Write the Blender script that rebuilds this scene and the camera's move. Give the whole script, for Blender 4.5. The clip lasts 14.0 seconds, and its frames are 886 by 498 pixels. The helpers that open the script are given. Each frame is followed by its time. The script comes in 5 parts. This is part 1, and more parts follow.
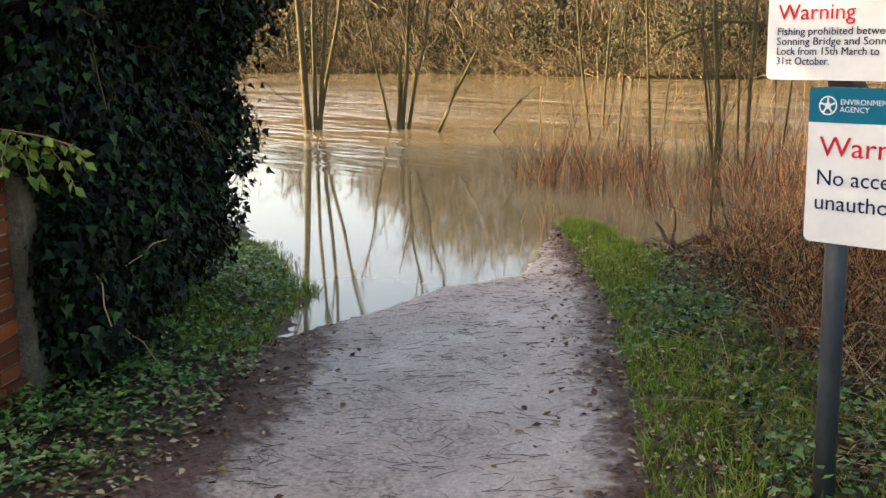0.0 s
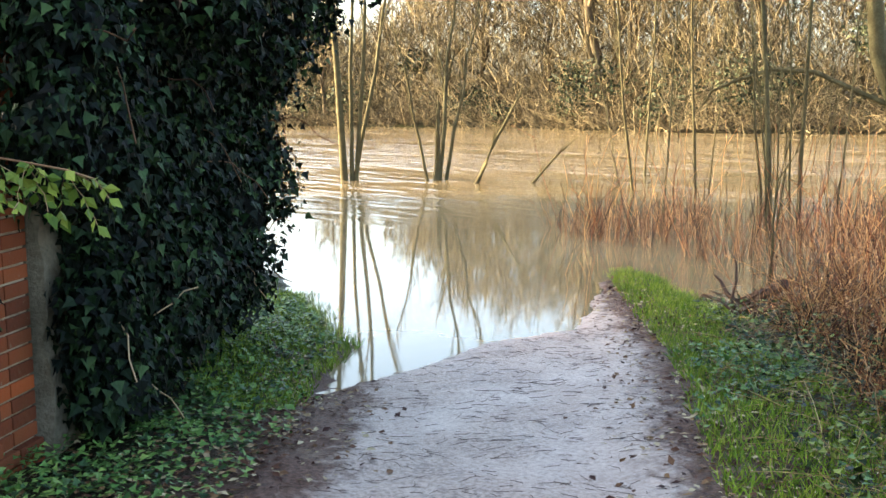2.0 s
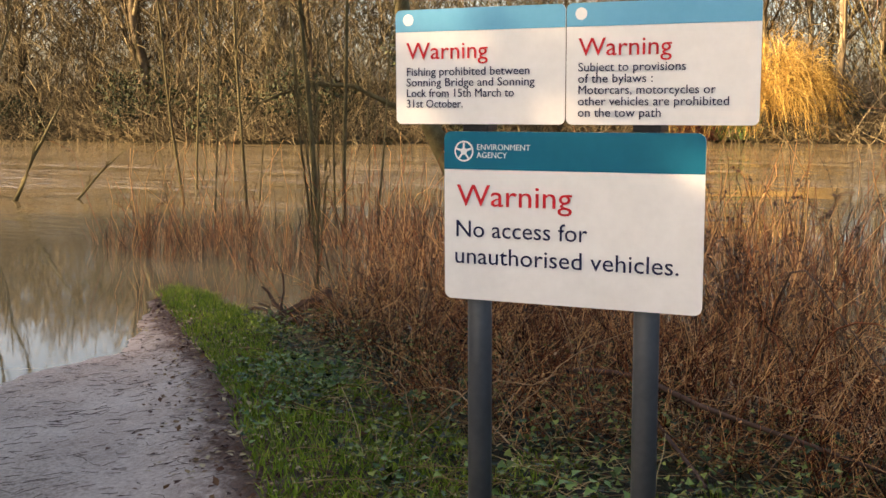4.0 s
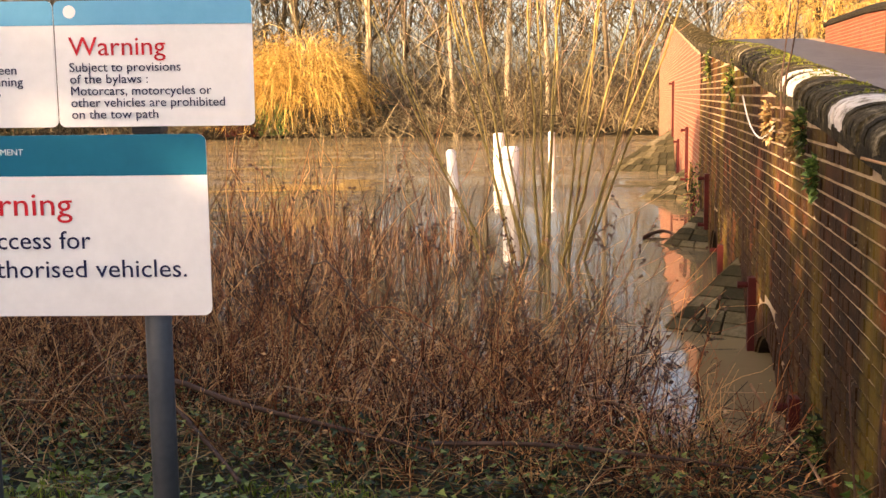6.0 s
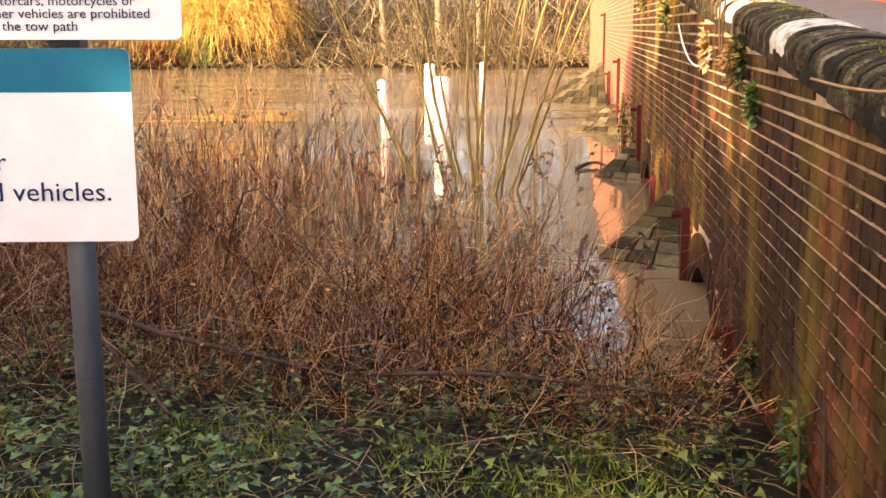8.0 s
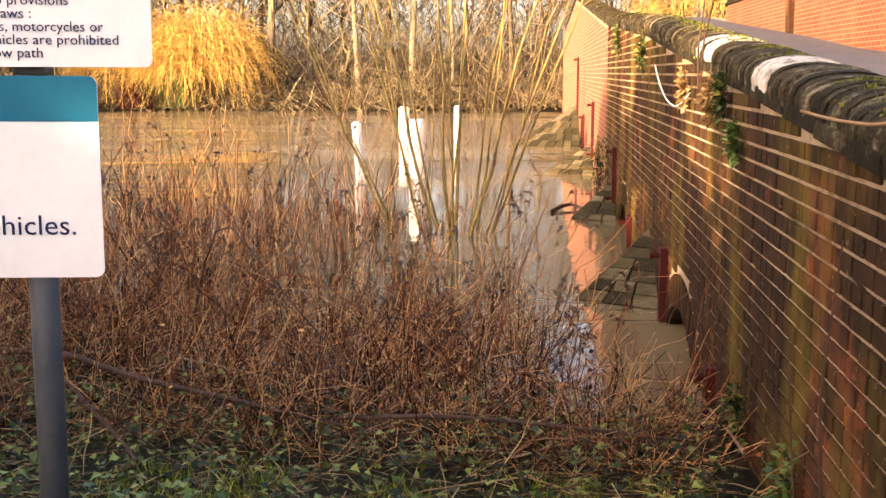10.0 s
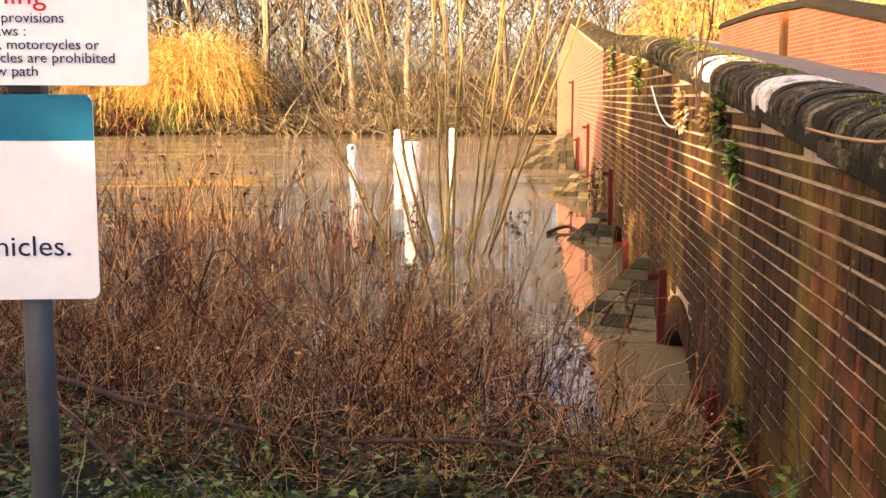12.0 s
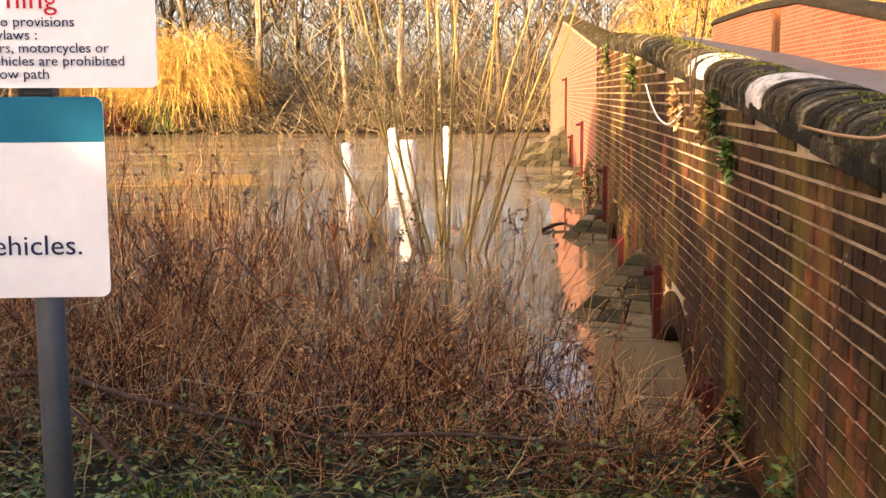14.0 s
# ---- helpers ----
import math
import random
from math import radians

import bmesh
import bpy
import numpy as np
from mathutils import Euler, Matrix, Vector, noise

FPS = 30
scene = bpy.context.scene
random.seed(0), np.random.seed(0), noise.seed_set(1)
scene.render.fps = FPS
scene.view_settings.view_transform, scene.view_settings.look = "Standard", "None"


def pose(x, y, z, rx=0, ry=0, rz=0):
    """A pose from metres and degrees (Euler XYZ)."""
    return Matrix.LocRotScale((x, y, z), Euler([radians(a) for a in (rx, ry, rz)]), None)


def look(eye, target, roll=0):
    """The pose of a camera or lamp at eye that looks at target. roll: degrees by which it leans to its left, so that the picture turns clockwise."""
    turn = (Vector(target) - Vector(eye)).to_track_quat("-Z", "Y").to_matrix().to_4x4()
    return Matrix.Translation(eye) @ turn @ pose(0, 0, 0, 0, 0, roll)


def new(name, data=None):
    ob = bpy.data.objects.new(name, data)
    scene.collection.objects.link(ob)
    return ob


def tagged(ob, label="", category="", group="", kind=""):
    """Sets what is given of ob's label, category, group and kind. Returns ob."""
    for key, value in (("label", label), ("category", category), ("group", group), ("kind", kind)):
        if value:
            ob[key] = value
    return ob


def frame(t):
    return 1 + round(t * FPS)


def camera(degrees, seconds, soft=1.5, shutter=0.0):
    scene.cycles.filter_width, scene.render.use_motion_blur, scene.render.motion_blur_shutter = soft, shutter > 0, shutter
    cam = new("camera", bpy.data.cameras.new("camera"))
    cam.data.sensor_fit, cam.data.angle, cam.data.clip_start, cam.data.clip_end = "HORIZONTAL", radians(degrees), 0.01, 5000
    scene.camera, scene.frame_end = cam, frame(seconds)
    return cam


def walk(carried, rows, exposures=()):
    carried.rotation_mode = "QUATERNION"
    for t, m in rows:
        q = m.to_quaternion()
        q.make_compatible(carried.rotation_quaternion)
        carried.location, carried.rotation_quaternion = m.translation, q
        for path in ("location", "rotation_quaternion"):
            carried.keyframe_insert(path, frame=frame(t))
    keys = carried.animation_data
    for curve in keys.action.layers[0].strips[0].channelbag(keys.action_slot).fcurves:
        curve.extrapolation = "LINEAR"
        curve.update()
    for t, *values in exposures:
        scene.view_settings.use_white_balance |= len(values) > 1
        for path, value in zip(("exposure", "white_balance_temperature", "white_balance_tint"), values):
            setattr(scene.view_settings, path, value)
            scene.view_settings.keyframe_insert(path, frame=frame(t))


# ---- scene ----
cam = camera(43.3, 14.0)
PATH = [
    (0, (0.361, -0.861, 1.982), (-1.216, 0.290, 1.622), -0.90),
    (0.5, (0.109, -0.776, 1.918), (-1.492, 0.357, 1.612), -0.60),
    (1, (-0.096, -0.666, 1.861), (-1.716, 0.448, 1.583), -0.70),
    (1.5, (-0.136, -0.647, 1.857), (-1.773, 0.443, 1.583), -0.80),
    (2, (-0.143, -0.652, 1.866), (-1.765, 0.463, 1.602), -0.70),
    (2.5, (-0.202, -0.608, 1.855), (-1.758, 0.600, 1.601), -0.30),
    (3, (-0.157, -0.639, 1.865), (-1.597, 0.704, 1.618), 0.20),
    (3.5, (-0.084, -0.637, 1.893), (-1.355, 0.867, 1.643), -0.20),
    (4, (-0.091, -0.537, 1.894), (-1.164, 1.114, 1.641), -0.50),
    (4.2, (-0.091, -0.524, 1.898), (-1.076, 1.181, 1.646), -0.30),
    (6.3, (0.053, -0.497, 1.904), (-0.247, 1.460, 1.627), -0.80),
    (6.5, (0.061, -0.491, 1.903), (-0.225, 1.468, 1.618), -0.70),
    (7, (0.077, -0.436, 1.872), (-0.200, 1.517, 1.556), -1.02),
    (7.5, (0.056, -0.394, 1.851), (-0.200, 1.554, 1.476), -1.00),
    (8, (-0.013, -0.391, 1.857), (-0.234, 1.562, 1.467), -0.38),
    (8.5, (-0.032, -0.328, 1.860), (-0.223, 1.631, 1.507), -0.34),
    (8.7, (-0.027, -0.332, 1.841), (-0.212, 1.628, 1.505), 0.31),
    (11, (-0.060, -0.232, 1.810), (-0.227, 1.738, 1.510), -0.30),
    (11.5, (-0.063, -0.228, 1.805), (-0.230, 1.743, 1.522), -0.21),
    (12, (-0.066, -0.233, 1.799), (-0.231, 1.740, 1.528), -0.16),
    (12.5, (-0.073, -0.238, 1.800), (-0.238, 1.737, 1.531), -0.10),
    (13, (-0.073, -0.248, 1.802), (-0.235, 1.727, 1.529), -0.30),
    (13.5, (-0.074, -0.285, 1.799), (-0.233, 1.690, 1.524), -0.22),
    (14, (-0.086, -0.307, 1.805), (-0.240, 1.668, 1.530), -0.50),
]
walk(cam, [(t, look(eye, target, roll)) for t, eye, target, roll in PATH], [(0, 2.85, 7200, 12), (0.6, 3.15, 7200, 11), (1.1, 3.4, 7200, 9), (1.5, 3.5, 6500, 7), (2.0, 3.6, 6400, 6), (2.5, 3.35, 6400, 6), (3.1, 3.0, 7500, 14), (4.2, 2.4, 7500, 16), (6.4, 2.65, 7500, 24), (7.4, 2.7, 7500, 24), (8.0, 3.1, 7500, 25), (8.7, 3.05, 7500, 25), (11, 3.0, 7400, 27), (12, 2.95, 7400, 27), (14, 2.85, 7400, 26)])

# ---- light ----
world = bpy.data.worlds.new("sky")
scene.world = world
world.use_nodes = True
wn = world.node_tree.nodes
sky = wn.new("ShaderNodeTexSky")
sky.sky_type = 'NISHITA'
sky.sun_disc = False
SUN_EL, SUN_AZ = radians(14), radians(226)      # azimuth of the sun, clockwise from +y
sky.sun_elevation, sky.sun_rotation = SUN_EL, SUN_AZ
sky.air_density, sky.dust_density, sky.ozone_density = 0.75, 4.0, 0.3
world.node_tree.links.new(sky.outputs[0], wn["Background"].inputs[0])
wn["Background"].inputs[1].default_value = 0.11
sun = new("sun", bpy.data.lights.new("sun", 'SUN'))
sun.data.energy, sun.data.angle, sun.data.color = 3.3, radians(0.6), (1.0, 0.75, 0.47)
sdir = Vector((math.sin(SUN_AZ) * math.cos(SUN_EL), math.cos(SUN_AZ) * math.cos(SUN_EL), math.sin(SUN_EL)))
sun.matrix_world = look(sdir * 50, (0, 0, 0))


# ---- materials ----
def ramp(nt, fac, stops):
    r = nt.nodes.new("ShaderNodeValToRGB")
    e = r.color_ramp.elements
    while len(e) < len(stops):
        e.new(0.5)
    for k, (p, c) in zip(e, stops):
        k.position, k.color = p, (*c, 1)
    nt.links.new(fac, r.inputs[0])
    return r.outputs[0]


def noise_tex(nt, scale, detail=6, vec=None, rough=0.6, distort=0.0):
    n = nt.nodes.new("ShaderNodeTexNoise")
    n.inputs["Scale"].default_value, n.inputs["Detail"].default_value = scale, detail
    n.inputs["Roughness"].default_value, n.inputs["Distortion"].default_value = rough, distort
    if vec is not None:
        nt.links.new(vec, n.inputs["Vector"])
    return n.outputs[0]


def coords(nt, stretch=(1, 1, 1)):
    g = nt.nodes.new("ShaderNodeNewGeometry")
    m = nt.nodes.new("ShaderNodeMapping")
    m.inputs["Scale"].default_value = stretch
    nt.links.new(g.outputs["Position"], m.inputs["Vector"])
    return m.outputs[0]


def mix(nt, fac, a, b, kind='MIX'):
    m = nt.nodes.new("ShaderNodeMix")
    m.data_type, m.blend_type = 'RGBA', kind
    for sock, v in ((m.inputs[0], fac), (m.inputs[6], a), (m.inputs[7], b)):
        if isinstance(v, (int, float)):
            sock.default_value = v
        elif isinstance(v, tuple):
            sock.default_value = (*v, 1)
        else:
            nt.links.new(v, sock)
    return m.outputs[2]


def math_node(nt, op, a, b=0.0, clamp=False):
    m = nt.nodes.new("ShaderNodeMath")
    m.operation, m.use_clamp = op, clamp
    for sock, v in zip(m.inputs, (a, b)):
        if isinstance(v, (int, float)):
            sock.default_value = v
        else:
            nt.links.new(v, sock)
    return m.outputs[0]


def bump(nt, p, height, strength, dist=0.01):
    b = nt.nodes.new("ShaderNodeBump")
    b.inputs["Strength"].default_value, b.inputs["Distance"].default_value = strength, dist
    nt.links.new(height, b.inputs["Height"])
    nt.links.new(b.outputs[0], p.inputs["Normal"])


def blank(name, rough=0.8, metal=0.0):
    m = bpy.data.materials.new(name)
    m.use_nodes = True
    p = m.node_tree.nodes["Principled BSDF"]
    p.inputs["Roughness"].default_value, p.inputs["Metallic"].default_value = rough, metal
    return m, m.node_tree, p


def mottled(name, stops, scale=6.0, rough=0.8, bump_scale=60, bump_strength=0.4, island=0.0, obj=0.0, metal=0.0,
            stretch=(1, 1, 1), spec=0.12, dist=0.01):
    """Colour from two scales of noise, with a random shift for each island or each object."""
    m, nt, p = blank(name, rough, metal)
    v = coords(nt, stretch)
    f = math_node(nt, 'ADD', math_node(nt, 'MULTIPLY', noise_tex(nt, scale, 5, v), 0.65),
                  math_node(nt, 'MULTIPLY', noise_tex(nt, scale * 7, 4, v), 0.35))
    if island:
        g = nt.nodes.new("ShaderNodeNewGeometry")
        f = math_node(nt, 'ADD', f, math_node(nt, 'MULTIPLY', math_node(nt, 'SUBTRACT', g.outputs["Random Per Island"], 0.5), island))
    if obj:
        o = nt.nodes.new("ShaderNodeObjectInfo")
        f = math_node(nt, 'ADD', f, math_node(nt, 'MULTIPLY', math_node(nt, 'SUBTRACT', o.outputs["Random"], 0.5), obj))
    nt.links.new(ramp(nt, f, stops), p.inputs["Base Color"])
    p.inputs["Specular IOR Level"].default_value = spec
    if bump_strength:
        bump(nt, p, noise_tex(nt, bump_scale, 6, v), bump_strength, dist)
    return m


M = {}
M["stem_brown"] = mottled("stem_brown", [(0.05, (0.006, 0.002, 0.001)), (0.38, (0.056, 0.014, 0.005)), (0.66, (0.215, 0.066, 0.023)), (0.92, (0.56, 0.31, 0.13))], 3, 0.7, 80, 0.2, island=1.2)
M["stem_grey"] = mottled("stem_grey", [(0.1, (0.04, 0.018, 0.009)), (0.5, (0.15, 0.08, 0.042)), (0.9, (0.42, 0.28, 0.16))], 3, 0.75, 80, 0.2, island=0.9)
M["reed"] = mottled("reed", [(0.1, (0.07, 0.03, 0.016)), (0.5, (0.19, 0.092, 0.048)), (0.9, (0.40, 0.24, 0.13))], 2, 0.7, 80, 0.2, island=0.9)
M["bark_olive"] = mottled("bark_olive", [(0.2, (0.024, 0.02, 0.01)), (0.5, (0.065, 0.056, 0.026)), (0.8, (0.13, 0.115, 0.06))], 5, 0.85, 60, 0.6, island=0.35)
M["bark_willow"] = mottled("bark_willow", [(0.2, (0.07, 0.052, 0.016)), (0.5, (0.19, 0.142, 0.045)), (0.8, (0.36, 0.28, 0.11))], 4, 0.75, 60, 0.5, island=0.5)
M["bark_far"] = mottled("bark_far", [(0.2, (0.03, 0.023, 0.014)), (0.5, (0.07, 0.054, 0.032)), (0.85, (0.16, 0.13, 0.085))], 0.8, 0.9, 20, 0.3, island=0.6)
M["bark_pale"] = mottled("bark_pale", [(0.2, (0.12, 0.095, 0.06)), (0.5, (0.26, 0.215, 0.14)), (0.85, (0.42, 0.36, 0.26))], 1.5, 0.9, 20, 0.3)
M["twig_far"] = mottled("twig_far", [(0.1, (0.03, 0.021, 0.01)), (0.5, (0.077, 0.062, 0.036)), (0.95, (0.21, 0.172, 0.10))], 0.15, 0.9, 20, 0, island=0.9)
M["twig_wood"] = mottled("twig_wood", [(0.1, (0.035, 0.027, 0.014)), (0.5, (0.08, 0.065, 0.036)), (0.95, (0.19, 0.155, 0.085))], 0.12, 0.95, 20, 0, island=0.8, spec=0.1)
M["twig_gold"] = mottled("twig_gold", [(0.1, (0.15, 0.08, 0.018)), (0.5, (0.38, 0.235, 0.055)), (0.95, (0.62, 0.43, 0.13))], 0.5, 0.8, 20, 0, island=0.9)
# Mostly near-black with few bright leaves: shade and highlights put into leaf colour.
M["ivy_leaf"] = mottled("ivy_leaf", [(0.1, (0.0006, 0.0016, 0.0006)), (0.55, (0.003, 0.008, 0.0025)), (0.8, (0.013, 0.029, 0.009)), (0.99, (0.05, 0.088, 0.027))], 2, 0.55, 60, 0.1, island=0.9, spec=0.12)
# Near-black, so the shade between the leaves is in the colour.
M["ivy_inner_shade"] = mottled("ivy_inner_shade", [(0.2, (0.001, 0.0014, 0.0008)), (0.8, (0.003, 0.004, 0.002))], 4, 0.95, 20, 0.8, spec=0.1)
M["ground_leaf"] = mottled("ground_leaf", [(0.1, (0.010, 0.032, 0.006)), (0.5, (0.052, 0.12, 0.022)), (0.95, (0.16, 0.235, 0.055))], 3, 0.5, 60, 0.1, island=0.9, spec=0.3)
M["bramble_leaf"] = mottled("bramble_leaf", [(0.1, (0.004, 0.009, 0.002)), (0.5, (0.028, 0.052, 0.009)), (0.95, (0.20, 0.235, 0.055))], 3, 0.55, 60, 0.1, island=0.9, spec=0.2)
M["evergreen_leaf"] = mottled("evergreen_leaf", [(0.1, (0.006, 0.010, 0.005)), (0.5, (0.02, 0.027, 0.012)), (0.95, (0.06, 0.07, 0.03))], 0.4, 0.7, 60, 0, island=0.8, spec=0.15)
M["lime_leaf"] = mottled("lime_leaf", [(0.2, (0.06, 0.10, 0.012)), (0.8, (0.20, 0.24, 0.04))], 8, 0.45, 60, 0.1, island=0.8)
M["dead_leaf"] = mottled("dead_leaf", [(0.05, (0.04, 0.016, 0.012)), (0.4, (0.11, 0.05, 0.028)), (0.75, (0.22, 0.13, 0.06)), (0.95, (0.42, 0.34, 0.2))], 5, 0.6, 60, 0.1, island=1.1)
M["grass"] = mottled("grass", [(0.1, (0.05, 0.10, 0.01)), (0.5, (0.16, 0.25, 0.022)), (0.95, (0.36, 0.40, 0.06))], 2.5, 0.55, 60, 0, island=0.7)
M["straw"] = mottled("straw", [(0.1, (0.06, 0.036, 0.015)), (0.55, (0.22, 0.145, 0.06)), (0.92, (0.48, 0.37, 0.18))], 2.5, 0.6, 60, 0, island=0.7)
M["post_grey"] = mottled("post_grey", [(0.3, (0.06, 0.067, 0.075)), (0.7, (0.095, 0.103, 0.112))], 6, 0.45, 150, 0.05, metal=0.2, spec=0.2)
M["iron_black"] = mottled("iron_black", [(0.3, (0.015, 0.015, 0.017)), (0.7, (0.04, 0.04, 0.042))], 10, 0.5, 120, 0.2, spec=0.2)
M["iron_red"] = mottled("iron_red", [(0.2, (0.022, 0.005, 0.004)), (0.7, (0.065, 0.010, 0.009))], 6, 0.6, 60, 0.4)
M["board_white"] = mottled("board_white", [(0.3, (0.72, 0.72, 0.71)), (0.6, (0.80, 0.80, 0.79))], 5, 0.35, 40, 0.02, spec=0.2)
M["board_teal"] = mottled("board_teal", [(0.3, (0.0, 0.12, 0.20)), (0.7, (0.001, 0.14, 0.23))], 5, 0.35, 40, 0.02, spec=0.2)
M["board_blue"] = mottled("board_blue", [(0.3, (0.10, 0.36, 0.56)), (0.7, (0.14, 0.42, 0.62))], 5, 0.35, 40, 0.02, spec=0.2)
M["text_red"] = mottled("text_red", [(0.3, (0.52, 0.02, 0.03)), (0.7, (0.6, 0.03, 0.04))], 8, 0.4, 40, 0)
M["text_navy"] = mottled("text_navy", [(0.3, (0.012, 0.016, 0.05)), (0.7, (0.02, 0.025, 0.07))], 8, 0.4, 40, 0)
M["text_white"] = mottled("text_white", [(0.3, (0.75, 0.76, 0.76)), (0.7, (0.82, 0.82, 0.82))], 8, 0.4, 40, 0)
M["pile_white"] = mottled("pile_white", [(0.25, (0.66, 0.64, 0.58)), (0.6, (0.82, 0.80, 0.75))], 3, 0.6, 40, 0.3)
M["asphalt"] = mottled("asphalt", [(0.3, (0.05, 0.048, 0.053)), (0.7, (0.085, 0.083, 0.09))], 3, 0.85, 120, 0.5)
M["mortar"] = mottled("mortar", [(0.3, (0.06, 0.04, 0.022)), (0.5, (0.30, 0.225, 0.145)), (0.85, (0.56, 0.46, 0.33))], 2.5, 0.9, 90, 0.6)
M["render_wall"] = mottled("render_wall", [(0.2, (0.04, 0.034, 0.02)), (0.5, (0.16, 0.13, 0.085)), (0.85, (0.36, 0.30, 0.22))], 5, 0.9, 70, 0.9, dist=0.02)
M["wood_dead"] = mottled("wood_dead", [(0.2, (0.03, 0.018, 0.014)), (0.6, (0.09, 0.055, 0.04)), (0.9, (0.2, 0.14, 0.1))], 6, 0.8, 60, 0.6)
M["hill"] = mottled("hill", [(0.25, (0.03, 0.024, 0.013)), (0.5, (0.07, 0.055, 0.03)), (0.8, (0.15, 0.12, 0.065))], 0.8, 0.95, 1.2, 1.0, dist=1.0, stretch=(1, 1, 0.12))


def brick_material(name, green=0.5, dark=0.5, island=False, fresh=1.0):
    """Old hand-made brick: red to plum by piece, with lichen, algae and soot in patches."""
    m, nt, p = blank(name, 0.88)
    p.inputs["Specular IOR Level"].default_value = 0.12
    v = coords(nt)
    if island:
        rnd = nt.nodes.new("ShaderNodeNewGeometry").outputs["Random Per Island"]
    else:
        rnd = nt.nodes.new("ShaderNodeObjectInfo").outputs["Random"]
    c = ramp(nt, rnd, [(0.0, (0.09, 0.034, 0.018)), (0.3, (0.18, 0.056, 0.024)), (0.55, (0.27, 0.078, 0.028)), (0.8, (0.15, 0.055, 0.026)), (1.0, (0.42, 0.10, 0.028))])
    c = mix(nt, math_node(nt, 'MULTIPLY', noise_tex(nt, 35, 5, v), 0.7 / fresh), c, (0.13 * fresh, 0.05, 0.022 / fresh))
    soot = ramp(nt, noise_tex(nt, 1.7, 5, v), [(0.33, (0, 0, 0)), (0.47, (1, 1, 1))])
    c = mix(nt, math_node(nt, 'MULTIPLY', soot, dark), c, (0.017, 0.009, 0.004))
    grime = ramp(nt, noise_tex(nt, 6.5, 5, v, 0.7), [(0.42, (0, 0, 0)), (0.62, (1, 1, 1))])
    c = mix(nt, math_node(nt, 'MULTIPLY', grime, dark * 0.7), c, (0.05, 0.023, 0.009))
    algae = ramp(nt, noise_tex(nt, 1.1, 5, coords(nt, (1, 1.3, 0.6))), [(0.48, (0, 0, 0)), (0.66, (1, 1, 1))])
    c = mix(nt, math_node(nt, 'MULTIPLY', algae, green), c, (0.22, 0.16, 0.02))
    spots = ramp(nt, noise_tex(nt, 22, 3, v), [(0.66, (0, 0, 0)), (0.72, (1, 1, 1))])
    c = mix(nt, math_node(nt, 'MULTIPLY', spots, 0.4), c, (0.28, 0.25, 0.17))
    nt.links.new(c, p.inputs["Base Color"])
    bump(nt, p, noise_tex(nt, 55, 6, v), 0.7, 0.008)
    return m


M["brick"] = brick_material("brick", 0.5, 1.0)
M["brick_joined"] = brick_material("brick_joined", 0.45, 0.95, island=True)
M["brick_pier"] = brick_material("brick_pier", 0.1, 0.12, fresh=2.6)
M["coping"] = mottled("coping", [(0.28, (0.005, 0.004, 0.0025)), (0.5, (0.02, 0.016, 0.008)), (0.62, (0.06, 0.048, 0.024)), (0.74, (0.25, 0.21, 0.14))], 11, 0.95, 50, 1.0, island=0.12, obj=0.16, dist=0.02)
M["coping_white"] = mottled("coping_white", [(0.38, (0.10, 0.085, 0.06)), (0.47, (0.42, 0.39, 0.34)), (0.7, (0.66, 0.63, 0.58))], 14, 0.8, 50, 0.6)
M["moss"] = mottled("moss", [(0.2, (0.05, 0.06, 0.008)), (0.7, (0.17, 0.18, 0.03))], 14, 0.95, 90, 1.0, island=0.5)
# Near-black brick: the shade under the arches is put into this colour.
M["brick_vault_shade"] = mottled("brick_vault_shade", [(0.3, (0.006, 0.004, 0.003)), (0.7, (0.03, 0.018, 0.011))], 5, 0.7, 40, 0.6)
M["block_stone"] = mottled("block_stone", [(0.2, (0.02, 0.018, 0.008)), (0.5, (0.065, 0.055, 0.028)), (0.85, (0.2, 0.17, 0.11))], 5, 0.9, 60, 0.8, island=0.5, obj=0.5)


def brick_far_material(name, one, two, joint):
    """Courses too far off to be told apart piece by piece."""
    m, nt, p = blank(name, 0.9)
    p.inputs["Specular IOR Level"].default_value = 0.12
    g = nt.nodes.new("ShaderNodeNewGeometry")
    s = nt.nodes.new("ShaderNodeSeparateXYZ")
    nt.links.new(g.outputs["Position"], s.inputs[0])
    k = nt.nodes.new("ShaderNodeCombineXYZ")
    nt.links.new(math_node(nt, 'ADD', s.outputs[1], s.outputs[0]), k.inputs[0])
    nt.links.new(s.outputs[2], k.inputs[1])
    b = nt.nodes.new("ShaderNodeTexBrick")
    nt.links.new(k.outputs[0], b.inputs["Vector"])
    for key, val in (("Scale", 1.0), ("Mortar Size", 0.008), ("Brick Width", 0.225), ("Row Height", 0.075), ("Mortar Smooth", 0.2), ("Bias", 0.0)):
        b.inputs[key].default_value = val
    b.inputs["Color1"].default_value, b.inputs["Color2"].default_value = (*one, 1), (*two, 1)
    b.inputs["Mortar"].default_value = (*joint, 1)
    soot = ramp(nt, noise_tex(nt, 1.2, 5, coords(nt)), [(0.45, (0, 0, 0)), (0.7, (1, 1, 1))])
    nt.links.new(mix(nt, math_node(nt, 'MULTIPLY', soot, 0.45), b.outputs[0], (0.12, 0.08, 0.05)), p.inputs["Base Color"])
    bump(nt, p, noise_tex(nt, 30, 5, coords(nt)), 0.4, 0.01)
    return m


M["brick_far"] = brick_far_material("brick_far", (0.23, 0.075, 0.042), (0.14, 0.05, 0.03), (0.26, 0.18, 0.125))
